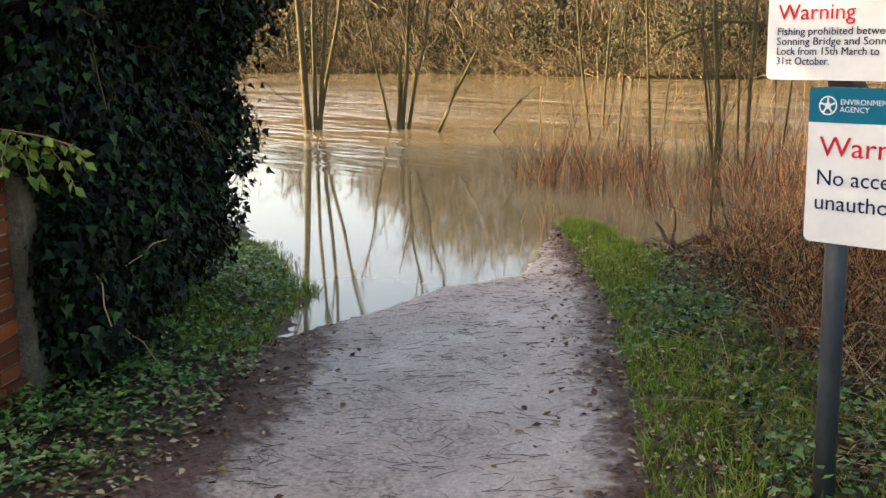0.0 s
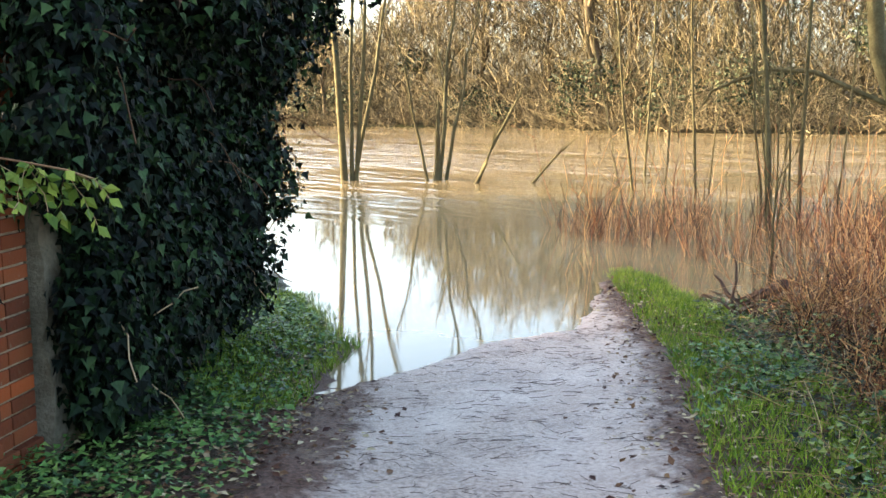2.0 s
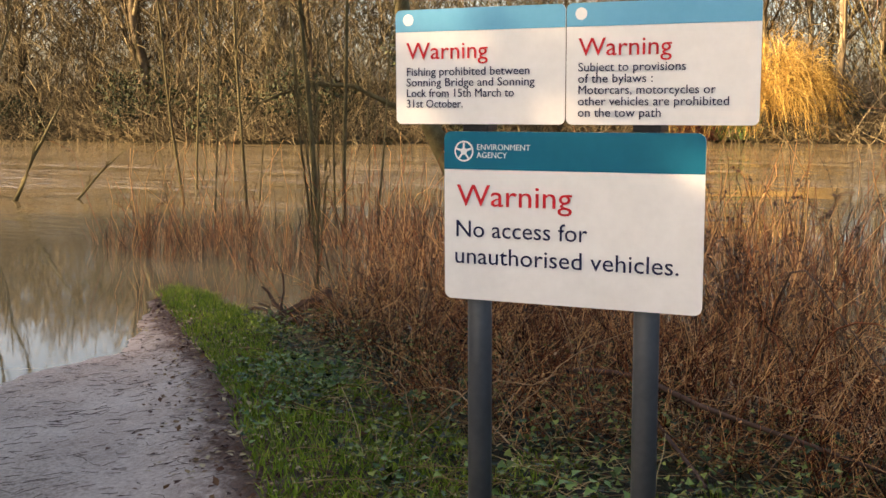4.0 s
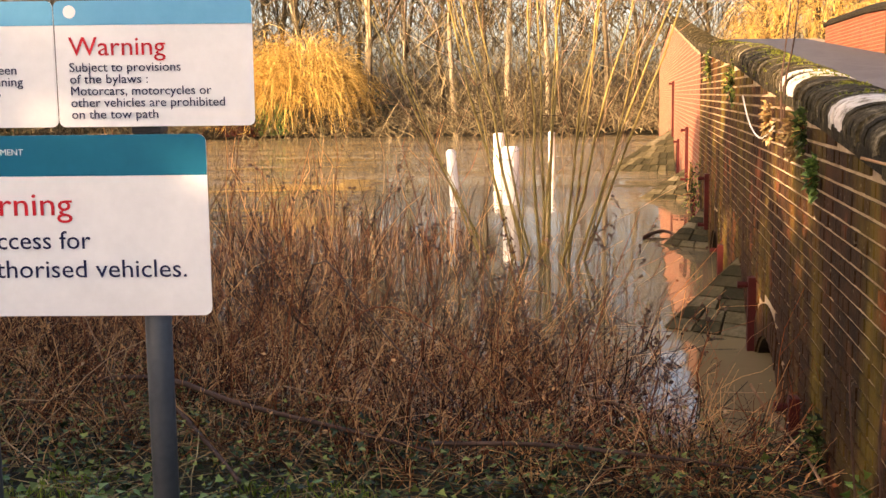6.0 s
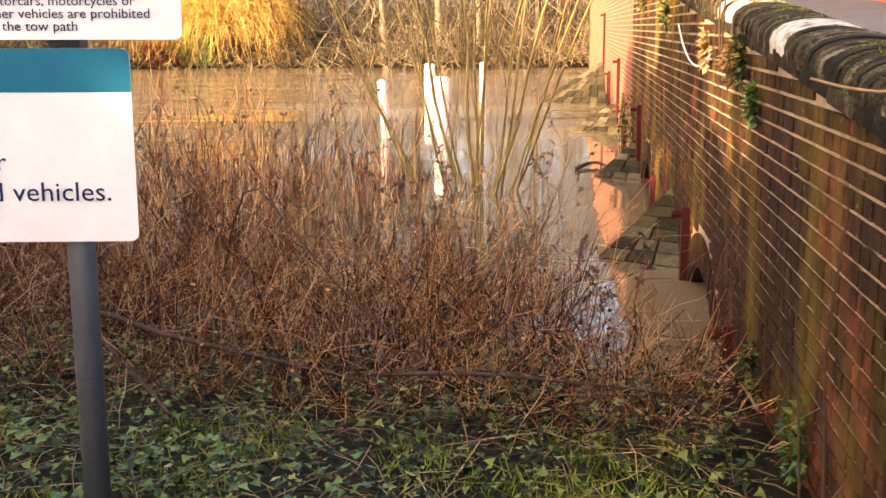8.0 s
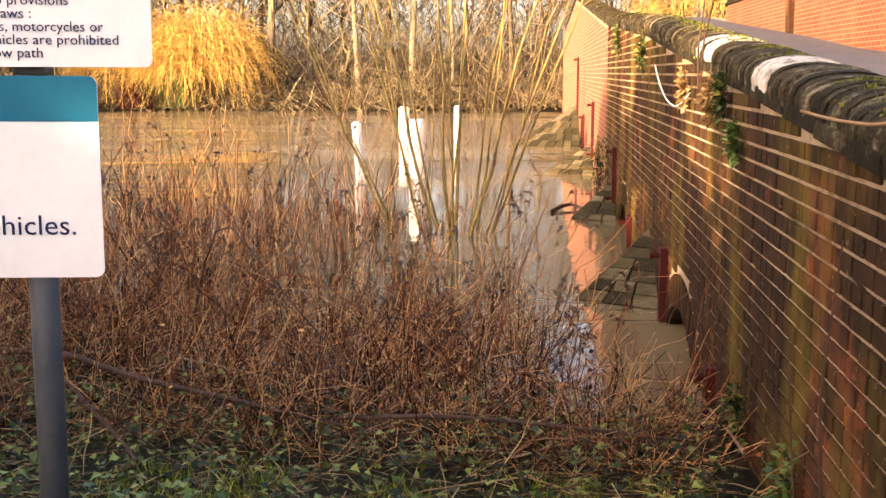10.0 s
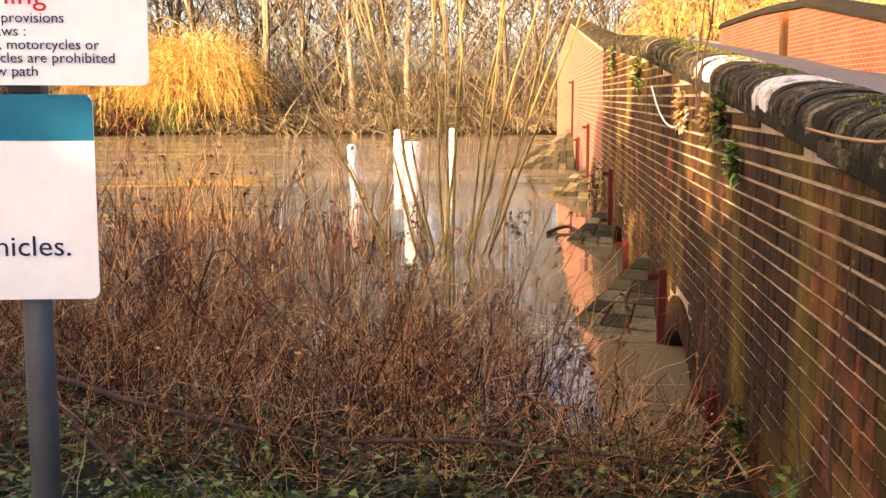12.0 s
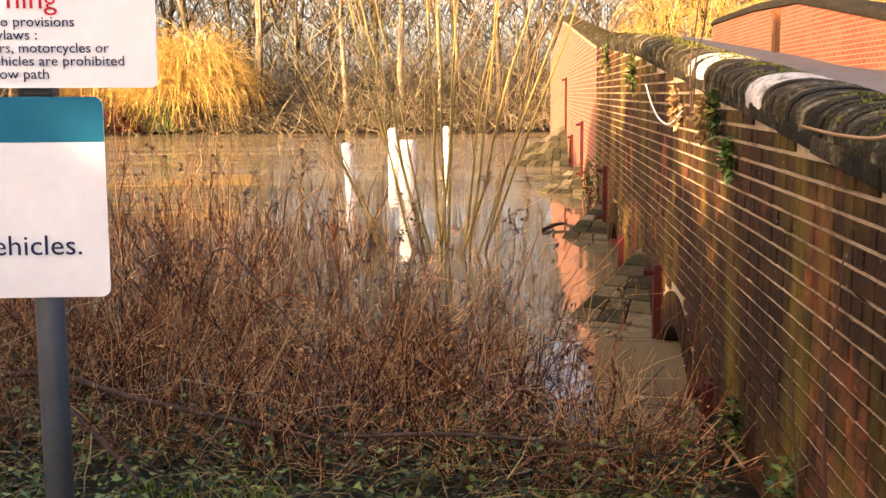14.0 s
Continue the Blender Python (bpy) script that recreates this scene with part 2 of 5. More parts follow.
# Redder, darker copy: the far parapet's partial shade is put into its colour.
M["brick_half_shade"] = brick_far_material("brick_half_shade", (0.19, 0.043, 0.018), (0.10, 0.03, 0.016), (0.17, 0.11, 0.072))


def water_material():
    """Silty flood water: mirror-calm over the drowned path, drawn into ripples out in the river."""
    m, nt, p = blank("water", 0.03)
    p.inputs["IOR"].default_value = 1.33
    c = ramp(nt, noise_tex(nt, 0.3, 5, coords(nt, (1, 0.5, 1))), [(0.3, (0.15, 0.112, 0.058)), (0.7, (0.215, 0.165, 0.088))])
    nt.links.new(c, p.inputs["Base Color"])
    v = coords(nt)
    s = nt.nodes.new("ShaderNodeSeparateXYZ")
    nt.links.new(v, s.inputs[0])
    out = math_node(nt, 'ADD', math_node(nt, 'MULTIPLY', s.outputs[0], -0.55), math_node(nt, 'MULTIPLY', s.outputs[1], 0.84))
    river = math_node(nt, 'MULTIPLY', math_node(nt, 'SUBTRACT', out, 14.0), 0.05, True)
    by_bridge = math_node(nt, 'MULTIPLY', math_node(nt, 'MULTIPLY', math_node(nt, 'ADD', s.outputs[0], 3.2), 0.35, True), 0.04)
    river = math_node(nt, 'MAXIMUM', river, by_bridge)
    patch = ramp(nt, noise_tex(nt, 0.35, 3, coords(nt, (0.25, 1.0, 1))), [(0.40, (0.06, 0.06, 0.06)), (0.56, (1, 1, 1))])
    long_ripple = noise_tex(nt, 1.5, 3, coords(nt, (0.4, 1.7, 1)), 0.5, 0.6)
    fine = noise_tex(nt, 9, 3, coords(nt, (0.8, 1.2, 1)))
    h = math_node(nt, 'ADD', math_node(nt, 'MULTIPLY', math_node(nt, 'MULTIPLY', long_ripple, river), patch),
                  math_node(nt, 'MULTIPLY', fine, 0.0013))
    bump(nt, p, h, 1.0, 0.16)
    return m


M["water"] = water_material()


def ground_material():
    """Wet gravel towpath, leaf mould beside it, rough green turf beyond; the masks lie in the mesh."""
    m, nt, p = blank("ground", 0.8)
    v = coords(nt)

    def mask(name):
        a = nt.nodes.new("ShaderNodeAttribute")
        a.attribute_name = name
        return a.outputs["Fac"]
    fine = noise_tex(nt, 38, 6, v, 0.7)
    big = noise_tex(nt, 1.6, 5, v)
    mud = ramp(nt, big, [(0.3, (0.006, 0.004, 0.0025)), (0.7, (0.022, 0.014, 0.008))])
    turf = ramp(nt, noise_tex(nt, 9, 6, v), [(0.3, (0.006, 0.008, 0.002)), (0.7, (0.032, 0.046, 0.008))])
    c = mix(nt, mask("turf"), mud, turf)
    gravel = ramp(nt, math_node(nt, 'ADD', math_node(nt, 'MULTIPLY', fine, 0.6), math_node(nt, 'MULTIPLY', big, 0.4)),
                  [(0.34, (0.13, 0.08, 0.058)), (0.48, (0.48, 0.365, 0.295)), (0.66, (0.70, 0.585, 0.495))])
    edge = ramp(nt, math_node(nt, 'ADD', mask("track"), math_node(nt, 'MULTIPLY', math_node(nt, 'SUBTRACT', noise_tex(nt, 7, 6, v, 0.7), 0.5), 1.1)),
                [(0.3, (0, 0, 0)), (0.62, (1, 1, 1))])
    litter = ramp(nt, fine, [(0.3, (0.05, 0.028, 0.021)), (0.7, (0.22, 0.13, 0.095))])
    film = ramp(nt, noise_tex(nt, 3.2, 6, v, 0.7, 0.4), [(0.48, (0, 0, 0)), (0.68, (1, 1, 1))])
    gravel = mix(nt, math_node(nt, 'MULTIPLY', film, 0.35), gravel, (0.20, 0.12, 0.085))
    c = mix(nt, mask("verge"), c, litter)
    c = mix(nt, edge, c, gravel)
    nt.links.new(c, p.inputs["Base Color"])
    nt.links.new(math_node(nt, 'ADD', math_node(nt, 'MULTIPLY', edge, 0.5), 0.1), p.inputs["Specular IOR Level"])
    wet = ramp(nt, noise_tex(nt, 2.3, 5, coords(nt, (1, 1, 1))), [(0.35, (0.4, 0.4, 0.4)), (0.65, (0.75, 0.75, 0.75))])
    nt.links.new(wet, p.inputs["Roughness"])
    bump(nt, p, noise_tex(nt, 45, 7, v, 0.75), 0.9, 0.02)
    return m


M["ground"] = ground_material()


# ---- mesh helpers ----
def raw_mesh(name, verts, faces, smooth=False):
    """A mesh from arrays; faces is an (n, 3) or (n, 4) array."""
    me = bpy.data.meshes.new(name)
    verts, faces = np.asarray(verts, dtype=np.float32), np.asarray(faces, dtype=np.int32)
    k = faces.shape[1]
    me.vertices.add(len(verts))
    me.vertices.foreach_set("co", verts.ravel())
    me.loops.add(faces.size)
    me.loops.foreach_set("vertex_index", faces.ravel())
    me.polygons.add(len(faces))
    me.polygons.foreach_set("loop_start", np.arange(len(faces), dtype=np.int32) * k)
    me.polygons.foreach_set("loop_total", np.full(len(faces), k, dtype=np.int32))
    me.polygons.foreach_set("use_smooth", np.full(len(faces), smooth, dtype=bool))
    me.update(calc_edges=True)
    return me


def put(name, me, material, parent=None, label=""):
    if material and not me.materials:
        me.materials.append(M[material])
    ob = new(name, me)
    if parent:
        ob.parent = parent
    if label:
        ob["label"] = label
    return ob


def part(name, bm, material, parent=None, label="", smooth=False):
    """Links a bmesh as one mesh object under a thing or a part."""
    bmesh.ops.recalc_face_normals(bm, faces=bm.faces)
    me = bpy.data.meshes.new(name)
    bm.to_mesh(me)
    bm.free()
    if smooth:
        me.polygons.foreach_set("use_smooth", [True] * len(me.polygons))
    return put(name, me, material, parent, label)


def thing(name, label, category, group="", kind="", at=(0, 0, 0)):
    ob = tagged(new(name), label, category, group, kind)
    ob.location = at
    return ob


def box(bm, lo, hi, bevel=0.0):
    vs = bmesh.ops.create_cube(bm, size=1.0)["verts"]
    c, s = (Vector(lo) + Vector(hi)) / 2, Vector(hi) - Vector(lo)
    for v in vs:
        v.co = Vector((v.co.x * s.x, v.co.y * s.y, v.co.z * s.z)) + c
    if bevel:
        bmesh.ops.bevel(bm, geom=list({e for v in vs for e in v.link_edges}), offset=bevel, segments=2, affect='EDGES', profile=0.6)
    return bm


def tubes(points, radii, sides=4):
    """Tubes along many lines at once: points (n, k, 3), radii (n, k). Returns verts and quads."""
    P, R = np.asarray(points, float), np.asarray(radii, float)
    n, k, _ = P.shape
    T = np.gradient(P, axis=1)
    T /= np.linalg.norm(T, axis=2, keepdims=True) + 1e-9
    ref = np.where(np.abs(T[..., 2:3]) > 0.9, np.array([1.0, 0, 0]), np.array([0, 0, 1.0]))
    U = np.cross(T, ref)
    U /= np.linalg.norm(U, axis=2, keepdims=True) + 1e-9
    W = np.cross(T, U)
    a = np.arange(sides) / sides * 2 * math.pi
    V = P[:, :, None] + R[:, :, None, None] * (np.cos(a)[:, None] * U[:, :, None] + np.sin(a)[:, None] * W[:, :, None])
    idx = np.arange(n * k * sides).reshape(n, k, sides)
    nxt = np.roll(idx, -1, axis=2)
    F = np.stack([idx[:, :-1], nxt[:, :-1], nxt[:, 1:], idx[:, 1:]], axis=-1).reshape(-1, 4)
    return V.reshape(-1, 3), F


LEAF = {"oval": np.array([(0, 0, 0), (0.3, 0.42, 0.05), (0, 1.0, -0.06), (-0.3, 0.42, 0.05)]),
        "ivy": np.array([(0, 0, 0), (0.48, 0.12, 0.05), (0.2, 0.5, 0.0), (0, 1.0, -0.1), (-0.2, 0.5, 0.0), (-0.48, 0.12, 0.05)]),
        "blade": np.array([(-0.04, 0, 0), (0.04, 0, 0), (0.025, 0.6, 0.0), (-0.005, 1.0, 0.06)])}
LEAF_F = {"oval": np.array([(0, 1, 2, 3)]), "ivy": np.array([(0, 1, 2, 3), (0, 3, 4, 5)]), "blade": np.array([(0, 1, 2, 3)])}


def leaves(base, along, up, size, kind="oval"):
    """Many small leaves: each grows from its base along a direction, facing up."""
    A = along / (np.linalg.norm(along, axis=1, keepdims=True) + 1e-9)
    S = np.cross(A, up)
    S /= np.linalg.norm(S, axis=1, keepdims=True) + 1e-9
    N = np.cross(S, A)
    t = LEAF[kind]
    V = base[:, None] + size[:, None, None] * (t[None, :, 0:1] * S[:, None] + t[None, :, 1:2] * A[:, None] + t[None, :, 2:3] * N[:, None])
    F = LEAF_F[kind][None] + (np.arange(len(base)) * len(t))[:, None, None]
    return V.reshape(-1, 3), F.reshape(-1, 4)


def join(pieces):
    vs, fs, o = [], [], 0
    for v, f in pieces:
        vs.append(v)
        fs.append(f + o)
        o += len(v)
    return np.concatenate(vs), np.concatenate(fs)


rng = np.random.default_rng(7)


def arcs(base, direction, length, k=5, droop=0.15, wobble=0.06):
    """Curved lines that start at base and bend down by their own weight."""
    n = len(base)
    s = np.linspace(0, 1, k)[None, :, None]
    D = direction / (np.linalg.norm(direction, axis=1, keepdims=True) + 1e-9)
    L = np.asarray(length).reshape(n, 1, 1)
    P = base[:, None] + D[:, None] * L * s
    P = P + np.array([0, 0, -1.0]) * (np.asarray(droop).reshape(-1, 1, 1) * L * s ** 2)
    W = rng.normal(0, 1, (n, k, 3)) * wobble * L * s
    return P + W


def rand(a, b, n):
    return rng.uniform(a, b, n)


def branching(root, direction, length, radius, levels, kids=(5, 4, 4), spread=0.7, ratio=0.55, droop=0.0, wobble=0.05, start=0.3, lift=0.15, min_r=0.003):
    """Limb lines, level by level: a list of (points, radii), one pair for each level."""
    P = arcs(np.array([root], float), np.array([direction], float), np.array([length]), 7, droop, wobble)
    R = radius * np.linspace(1, 0.35, 7)[None, :]
    out = [(P, R)]
    L = np.array([length])
    for lev in range(levels):
        k = kids[min(lev, len(kids) - 1)]
        n = len(P)
        pick = rng.uniform(start, 1.0, (n, k))
        i0 = np.minimum((pick * 6).astype(int), 5)
        f = (pick * 6 - i0)[..., None]
        rows = np.arange(n)[:, None]
        B = P[rows, i0] * (1 - f) + P[rows, i0 + 1] * f
        T = P[rows, i0 + 1] - P[rows, i0]
        T /= np.linalg.norm(T, axis=2, keepdims=True) + 1e-9
        D = T + rng.normal(0, spread, (n, k, 3)) + np.array([0, 0, lift])
        rr = (R[rows, i0] * 0.6)
        ll = (L[:, None] * ratio * rng.uniform(0.6, 1.2, (n, k)) * (1.15 - 0.5 * pick))
        B, D, rr, ll = B.reshape(-1, 3), D.reshape(-1, 3), rr.ravel(), ll.ravel()
        P = arcs(B, D, ll, 7, droop, wobble)
        R = np.maximum(rr[:, None] * np.linspace(1, 0.3, 7)[None, :], min_r)
        L = ll
        out.append((P, R))
    return out


# ---- ground and water ----
SHORE = [(1.2, 5.3), (0.1, 5.5), (-1.1, 5.7), (-2.3, 6.3), (-3.8, 7.0), (-5.2, 7.1), (-6.2, 6.55), (-7.3, 7.0), (-8.85, 7.75), (-8.5, 7.05), (-7.6, 6.05),
         (-6.85, 5.3), (-6.9, 4.35), (-6.4, 2.95), (-6.3, 2.6), (-7.4, 3.45), (-9.2, 4.05), (-11.1, 4.7), (-20, 6), (-60, -15), (-60, -80), (60, -80), (60, 5)]
TRACK_R = [(-1.35, 0.54), (-2.6, 2.18), (-3.27, 2.82), (-3.9, 3.36), (-4.67, 4.06), (-5.6, 4.88), (-6.95, 5.88), (-8.9, 7.37)]
TRACK_L = [(-2.74, -0.95), (-3.8, 0.6), (-4.37, 1.2), (-5.04, 1.82), (-5.66, 2.23), (-6.5, 2.82), (-9.24, 5.54)]
TURN, SHRINK = radians(14.06), 0.895      # the path's own frame, turned against the bridge


def world(x, y):
    """From the path's frame to the world."""
    u, v = (np.asarray(x, float) + 6.173) * SHRINK, (np.asarray(y, float) - 4.986) * SHRINK
    return math.cos(TURN) * u - math.sin(TURN) * v - 6.235, math.sin(TURN) * u + math.cos(TURN) * v + 3.612


def local(x, y):
    """From the world to the path's frame."""
    u, v = np.asarray(x, float) + 6.235, np.asarray(y, float) - 3.612
    return (math.cos(TURN) * u + math.sin(TURN) * v) / SHRINK - 6.173, (-math.sin(TURN) * u + math.cos(TURN) * v) / SHRINK + 4.986


def signed_distance(X, Y, poly):
    """Distance to a closed outline, positive inside."""
    pts = np.array(poly, float)
    best = np.full(X.shape, 1e9)
    inside = np.zeros(X.shape, bool)
    for (x0, y0), (x1, y1) in zip(pts, np.roll(pts, -1, axis=0)):
        dx, dy = x1 - x0, y1 - y0
        t = np.clip(((X - x0) * dx + (Y - y0) * dy) / (dx * dx + dy * dy), 0, 1)
        best = np.minimum(best, np.hypot(X - x0 - t * dx, Y - y0 - t * dy))
        cross = ((y0 > Y) != (y1 > Y)) & (X < dx * (Y - y0) / (dy + 1e-12) + x0)
        inside ^= cross
    return np.where(inside, best, -best)


def smooth_noise(X, Y, scale, seed):
    """Cheap layered waves in place of a lookup for each point."""
    r = np.random.default_rng(seed)
    out = np.zeros_like(X)
    for _ in range(9):
        a, ph, f = r.uniform(0, 2 * math.pi), r.uniform(0, 6.3), r.uniform(0.6, 1.9) / scale
        out += np.sin((X * math.cos(a) + Y * math.sin(a)) * f * 6.28 + ph)
    return out / 9


TRACK = TRACK_R + TRACK_L[::-1]


def line_distance(X, Y, line):
    """Distance to an open line of points."""
    best = np.full(np.shape(X), 1e9)
    for (x0, y0), (x1, y1) in zip(line, line[1:]):
        dx, dy = x1 - x0, y1 - y0
        t = np.clip(((X - x0) * dx + (Y - y0) * dy) / (dx * dx + dy * dy), 0, 1)
        best = np.minimum(best, np.hypot(X - x0 - t * dx, Y - y0 - t * dy))
    return best


def far_bank(X):
    """y of the far shore: square to the bridge at first, then falling away upstream."""
    return np.interp(-np.asarray(X, float), (10, 20, 30, 40, 55, 75, 150, 400), (51.5, 52.0, 46.5, 41.5, 43.5, 38.0, 24.0, 10.0))


def ground_height(X, Y):
    X, Y = np.asarray(X, float), np.asarray(Y, float)
    d = signed_distance(X, Y, SHORE) + 0.10 * smooth_noise(X, Y, 1.3, 3) + 0.05 * smooth_noise(X, Y, 0.35, 8)
    tr = np.clip(signed_distance(X, Y, TRACK) / 0.5, -1, 1)
    land = 0.30 * (1 - np.exp(-np.maximum(d, 0) / 1.8)) + 0.03 * smooth_noise(X, Y, 0.8, 5) * np.clip(d, 0, 1)
    land = land - 0.035 * (tr + 1) * np.clip(d, 0, 1)
    bed = -1.2 * (1 - np.exp(np.minimum(d, 0) / 4.0))
    h = np.where(d > 0, land, bed)
    far = Y - far_bank(X) + 1.5 * smooth_noise(X, Y, 14, 21)
    bank = np.where(far > 0, 0.5 * (1 - np.exp(-far / 2.5)) + 0.01 * np.maximum(far, 0), -1.2 * (1 - np.exp(np.minimum(far, 0) / 3.0)))
    return np.maximum(h, bank)


def axis_steps(lo, hi, fine_lo, fine_hi, step):
    mid = np.arange(fine_lo, fine_hi, step)
    left, right, s = [], [], step
    x = fine_lo
    while x > lo:
        s *= 1.12
        x -= s
        left.append(x)
    s, x = step, fine_hi
    while x < hi:
        right.append(x)
        s *= 1.12
        x += s
    return np.array(left[::-1] + list(mid) + right)


def build_ground():
    xs, ys = axis_steps(-900, 900, -9.0, 1.4, 0.075), axis_steps(-400, 1500, -0.4, 8.6, 0.075)
    X, Y = np.meshgrid(xs, ys, indexing="ij")
    Z = ground_height(X, Y)
    tr = signed_distance(X, Y, TRACK)
    Z += np.where(tr > 0, 0.008 * smooth_noise(X, Y, 0.22, 11), 0.02 * smooth_noise(X, Y, 0.3, 12)) * (np.abs(Y - 5) < 9)
    idx = np.arange(X.size).reshape(X.shape)
    F = np.stack([idx[:-1, :-1], idx[1:, :-1], idx[1:, 1:], idx[:-1, 1:]], axis=-1).reshape(-1, 4)
    me = raw_mesh("ground", np.stack([X, Y, Z], axis=-1).reshape(-1, 3), F, True)
    LX, LY = local(X, Y)
    right_bank = np.clip((LX + 0.75 * (LY - 4) + 4.6) / 0.8, 0, 1) * np.clip((LY - 2.0) / 0.5, 0, 1)
    turf = np.clip(0.75 + 0.6 * smooth_noise(X, Y, 1.1, 31) - 0.45 * right_bank, 0, 1) * np.clip((Z + 0.05) / 0.08, 0, 1)
    left = np.clip((-4.4 - LX) / 0.6, 0, 1) * np.clip((3.4 - LY) / 0.8, 0, 1)
    turf = turf * (1 - 0.8 * left)
    muddy = np.where(line_distance(X, Y, TRACK_L) < line_distance(X, Y, TRACK_R), 0.3, 0.14)
    for name, val in (("track", np.clip(0.5 + (tr - muddy) / 0.6, 0, 1)), ("verge", np.clip(1.25 - np.abs(tr - 0.2) / 0.6, 0, 1)), ("turf", turf)):
        me.attributes.new(name, 'FLOAT', 'POINT').data.foreach_set("value", val.astype(np.float32).ravel())
    tagged(put("ground", me, "ground"), "wet gravel towpath and grassy leaf-strewn river bank", "ground", kind="structure")
    xs, ys = axis_steps(-900, 900, -12, 2, 2.0), axis_steps(-60, 1500, 0, 20, 2.0)
    X, Y = np.meshgrid(xs, ys, indexing="ij")
    idx = np.arange(X.size).reshape(X.shape)
    F = np.stack([idx[:-1, :-1], idx[1:, :-1], idx[1:, 1:], idx[:-1, 1:]], axis=-1).reshape(-1, 4)
    me = raw_mesh("water", np.stack([X, Y, 0 * X], axis=-1).reshape(-1, 3), F, True)
    tagged(put("water", me, "water"), "brown silty flood water of a river in spate", "water", kind="structure")


build_ground()

# ---- bridge ----
WX, WT = 0.88, 0.34          # river face of the parapet wall, its thickness
ROAD_X1 = 4.6
ARCHES = [(7.1, 1.05, 0.25), (12.5, 1.0, 0.34), (18.6, 1.1, 0.5), (26.3, 1.5, 0.8), (35.5, 1.5, 0.8)]   # middle, half width, crown height


def wall_top(y):
    """Underside of the coping, which climbs to the crown of the bridge."""
    return 1.30 + 0.083 * y if y < 10 else 2.13 + 0.055 * (y - 10) if y < 17 else 2.515 + 0.085 * (y - 17) if y < 33 else 3.875 - 0.02 * (y - 33)


def road_z(y):
    return wall_top(y) - 0.35 - 0.012 * max(0, y - 20)


def arch_z(y):
    """Height of the opening above the river bed at y, or None beside an arch."""
    for c, w, top in ARCHES:
        if abs(y - c) < w:
            return top - 0.9 + 0.9 * math.sqrt(1 - ((y - c) / w) ** 2)
    return None


def bridge_body(x0, x1, top, y0, y1, skin=True):
    """A slab from x0 to x1 with the arches cut through it."""
    bm = bmesh.new()
    ys = [y0]
    while ys[-1] < y1:
        ys.append(min(ys[-1] + 0.125, y1))
    rows = []
    for y in ys:
        a = arch_z(y) if skin else None
        lo = -1.4 if a is None else a
        rows.append([bm.verts.new((x, y, z)) for x, z in ((x0, lo), (x0, top(y)), (x1, top(y)), (x1, lo))])
    for a, b in zip(rows, rows[1:]):
        for i in range(4):
            bm.faces.new((a[i], a[(i + 1) % 4], b[(i + 1) % 4], b[i]))
    bm.faces.new(rows[0])
    bm.faces.new(rows[-1][::-1])
    return bm


bridge = thing("bridge", "old red brick arched road bridge with mossy rounded coping", "bridge", kind="structure")
part("spandrel", bridge_body(WX + 0.012, ROAD_X1 + WT, road_z, -4, 52), "mortar", bridge, "brick bridge body with low flooded arches")
# Unseen slab added across the arches' far ends to darken the openings.
part("downstream_face", bridge_body(ROAD_X1 + WT + 0.003, ROAD_X1 + WT + 0.25, lambda y: road_z(y) - 0.05, -4, 52, False), "brick_far", bridge, "plain unseen brick slab added to close the arches against light")


def parapet(name, x0, x1, y0, y1, lift=0.0, material="mortar"):
    bm = bmesh.new()
    rows = []
    n = int((y1 - y0) / 0.5)
    for i in range(n + 1):
        y = y0 + (y1 - y0) * i / n
        t = wall_top(y) + lift
        rows.append([bm.verts.new((x, y, z)) for x, z in ((x0, road_z(y) - 0.01), (x0, t), (x1, t), (x1, road_z(y) - 0.01))])
    for a, b in zip(rows, rows[1:]):
        for i in range(4):
            bm.faces.new((a[i], a[(i + 1) % 4], b[(i + 1) % 4], b[i]))
    bm.faces.new(rows[0])
    bm.faces.new(rows[-1][::-1])
    return part(name, bm, material, bridge)


parapet("near_parapet", WX + 0.012, WX + WT, -4, 52)


def opposite_line(y):
    """River side of the far parapet: straight over the arches, swinging away past the crown; its x and top."""
    return ROAD_X1 + 0.13 * max(0.0, y - 29) ** 2, float(np.interp(y, (-4, 14.4, 20, 24, 31, 38), (1.32, 2.64, 3.32, 3.46, 3.5, 3.2)))


def opposite_parapet():
    """The parapet over the road: it climbs, then runs level behind the crown."""
    wall, cap = [], []
    bm, bc = bmesh.new(), bmesh.new()
    for i in range(80):
        y = -4 + i * 0.5
        x0, t = opposite_line(y)
        wall.append([bm.verts.new((x, y, z)) for x, z in ((x0, road_z(y) - 0.01), (x0, t), (x0 + WT, t), (x0 + WT, road_z(y) - 0.01))])
        cap.append([bc.verts.new((x0 + x, y, t + z + 0.004)) for x, z in ((-0.05, 0), (-0.05, 0.07), (0.05, 0.16), (WT / 2, 0.19), (WT - 0.05, 0.16), (WT + 0.05, 0.07), (WT + 0.05, 0))])
    for m, rows in ((bm, wall), (bc, cap)):
        n = len(rows[0])
        for a, b in zip(rows, rows[1:]):
            for i in range(n):
                m.faces.new((a[i], a[(i + 1) % n], b[(i + 1) % n], b[i]))
        m.faces.new(rows[0])
        m.faces.new(rows[-1][::-1])
    part("far_parapet", bm, "brick_half_shade", bridge, "orange-red brick parapet across the road")
    part("far_coping", bc, "coping", bridge, "weathered grey coping")
    part("pilaster", box(bmesh.new(), (ROAD_X1 - 0.09, 21.4, road_z(21.4) - 0.05), (ROAD_X1 + 0.05, 21.75, 3.34), 0.01), "brick_joined", bridge, "dark stained brick pilaster")


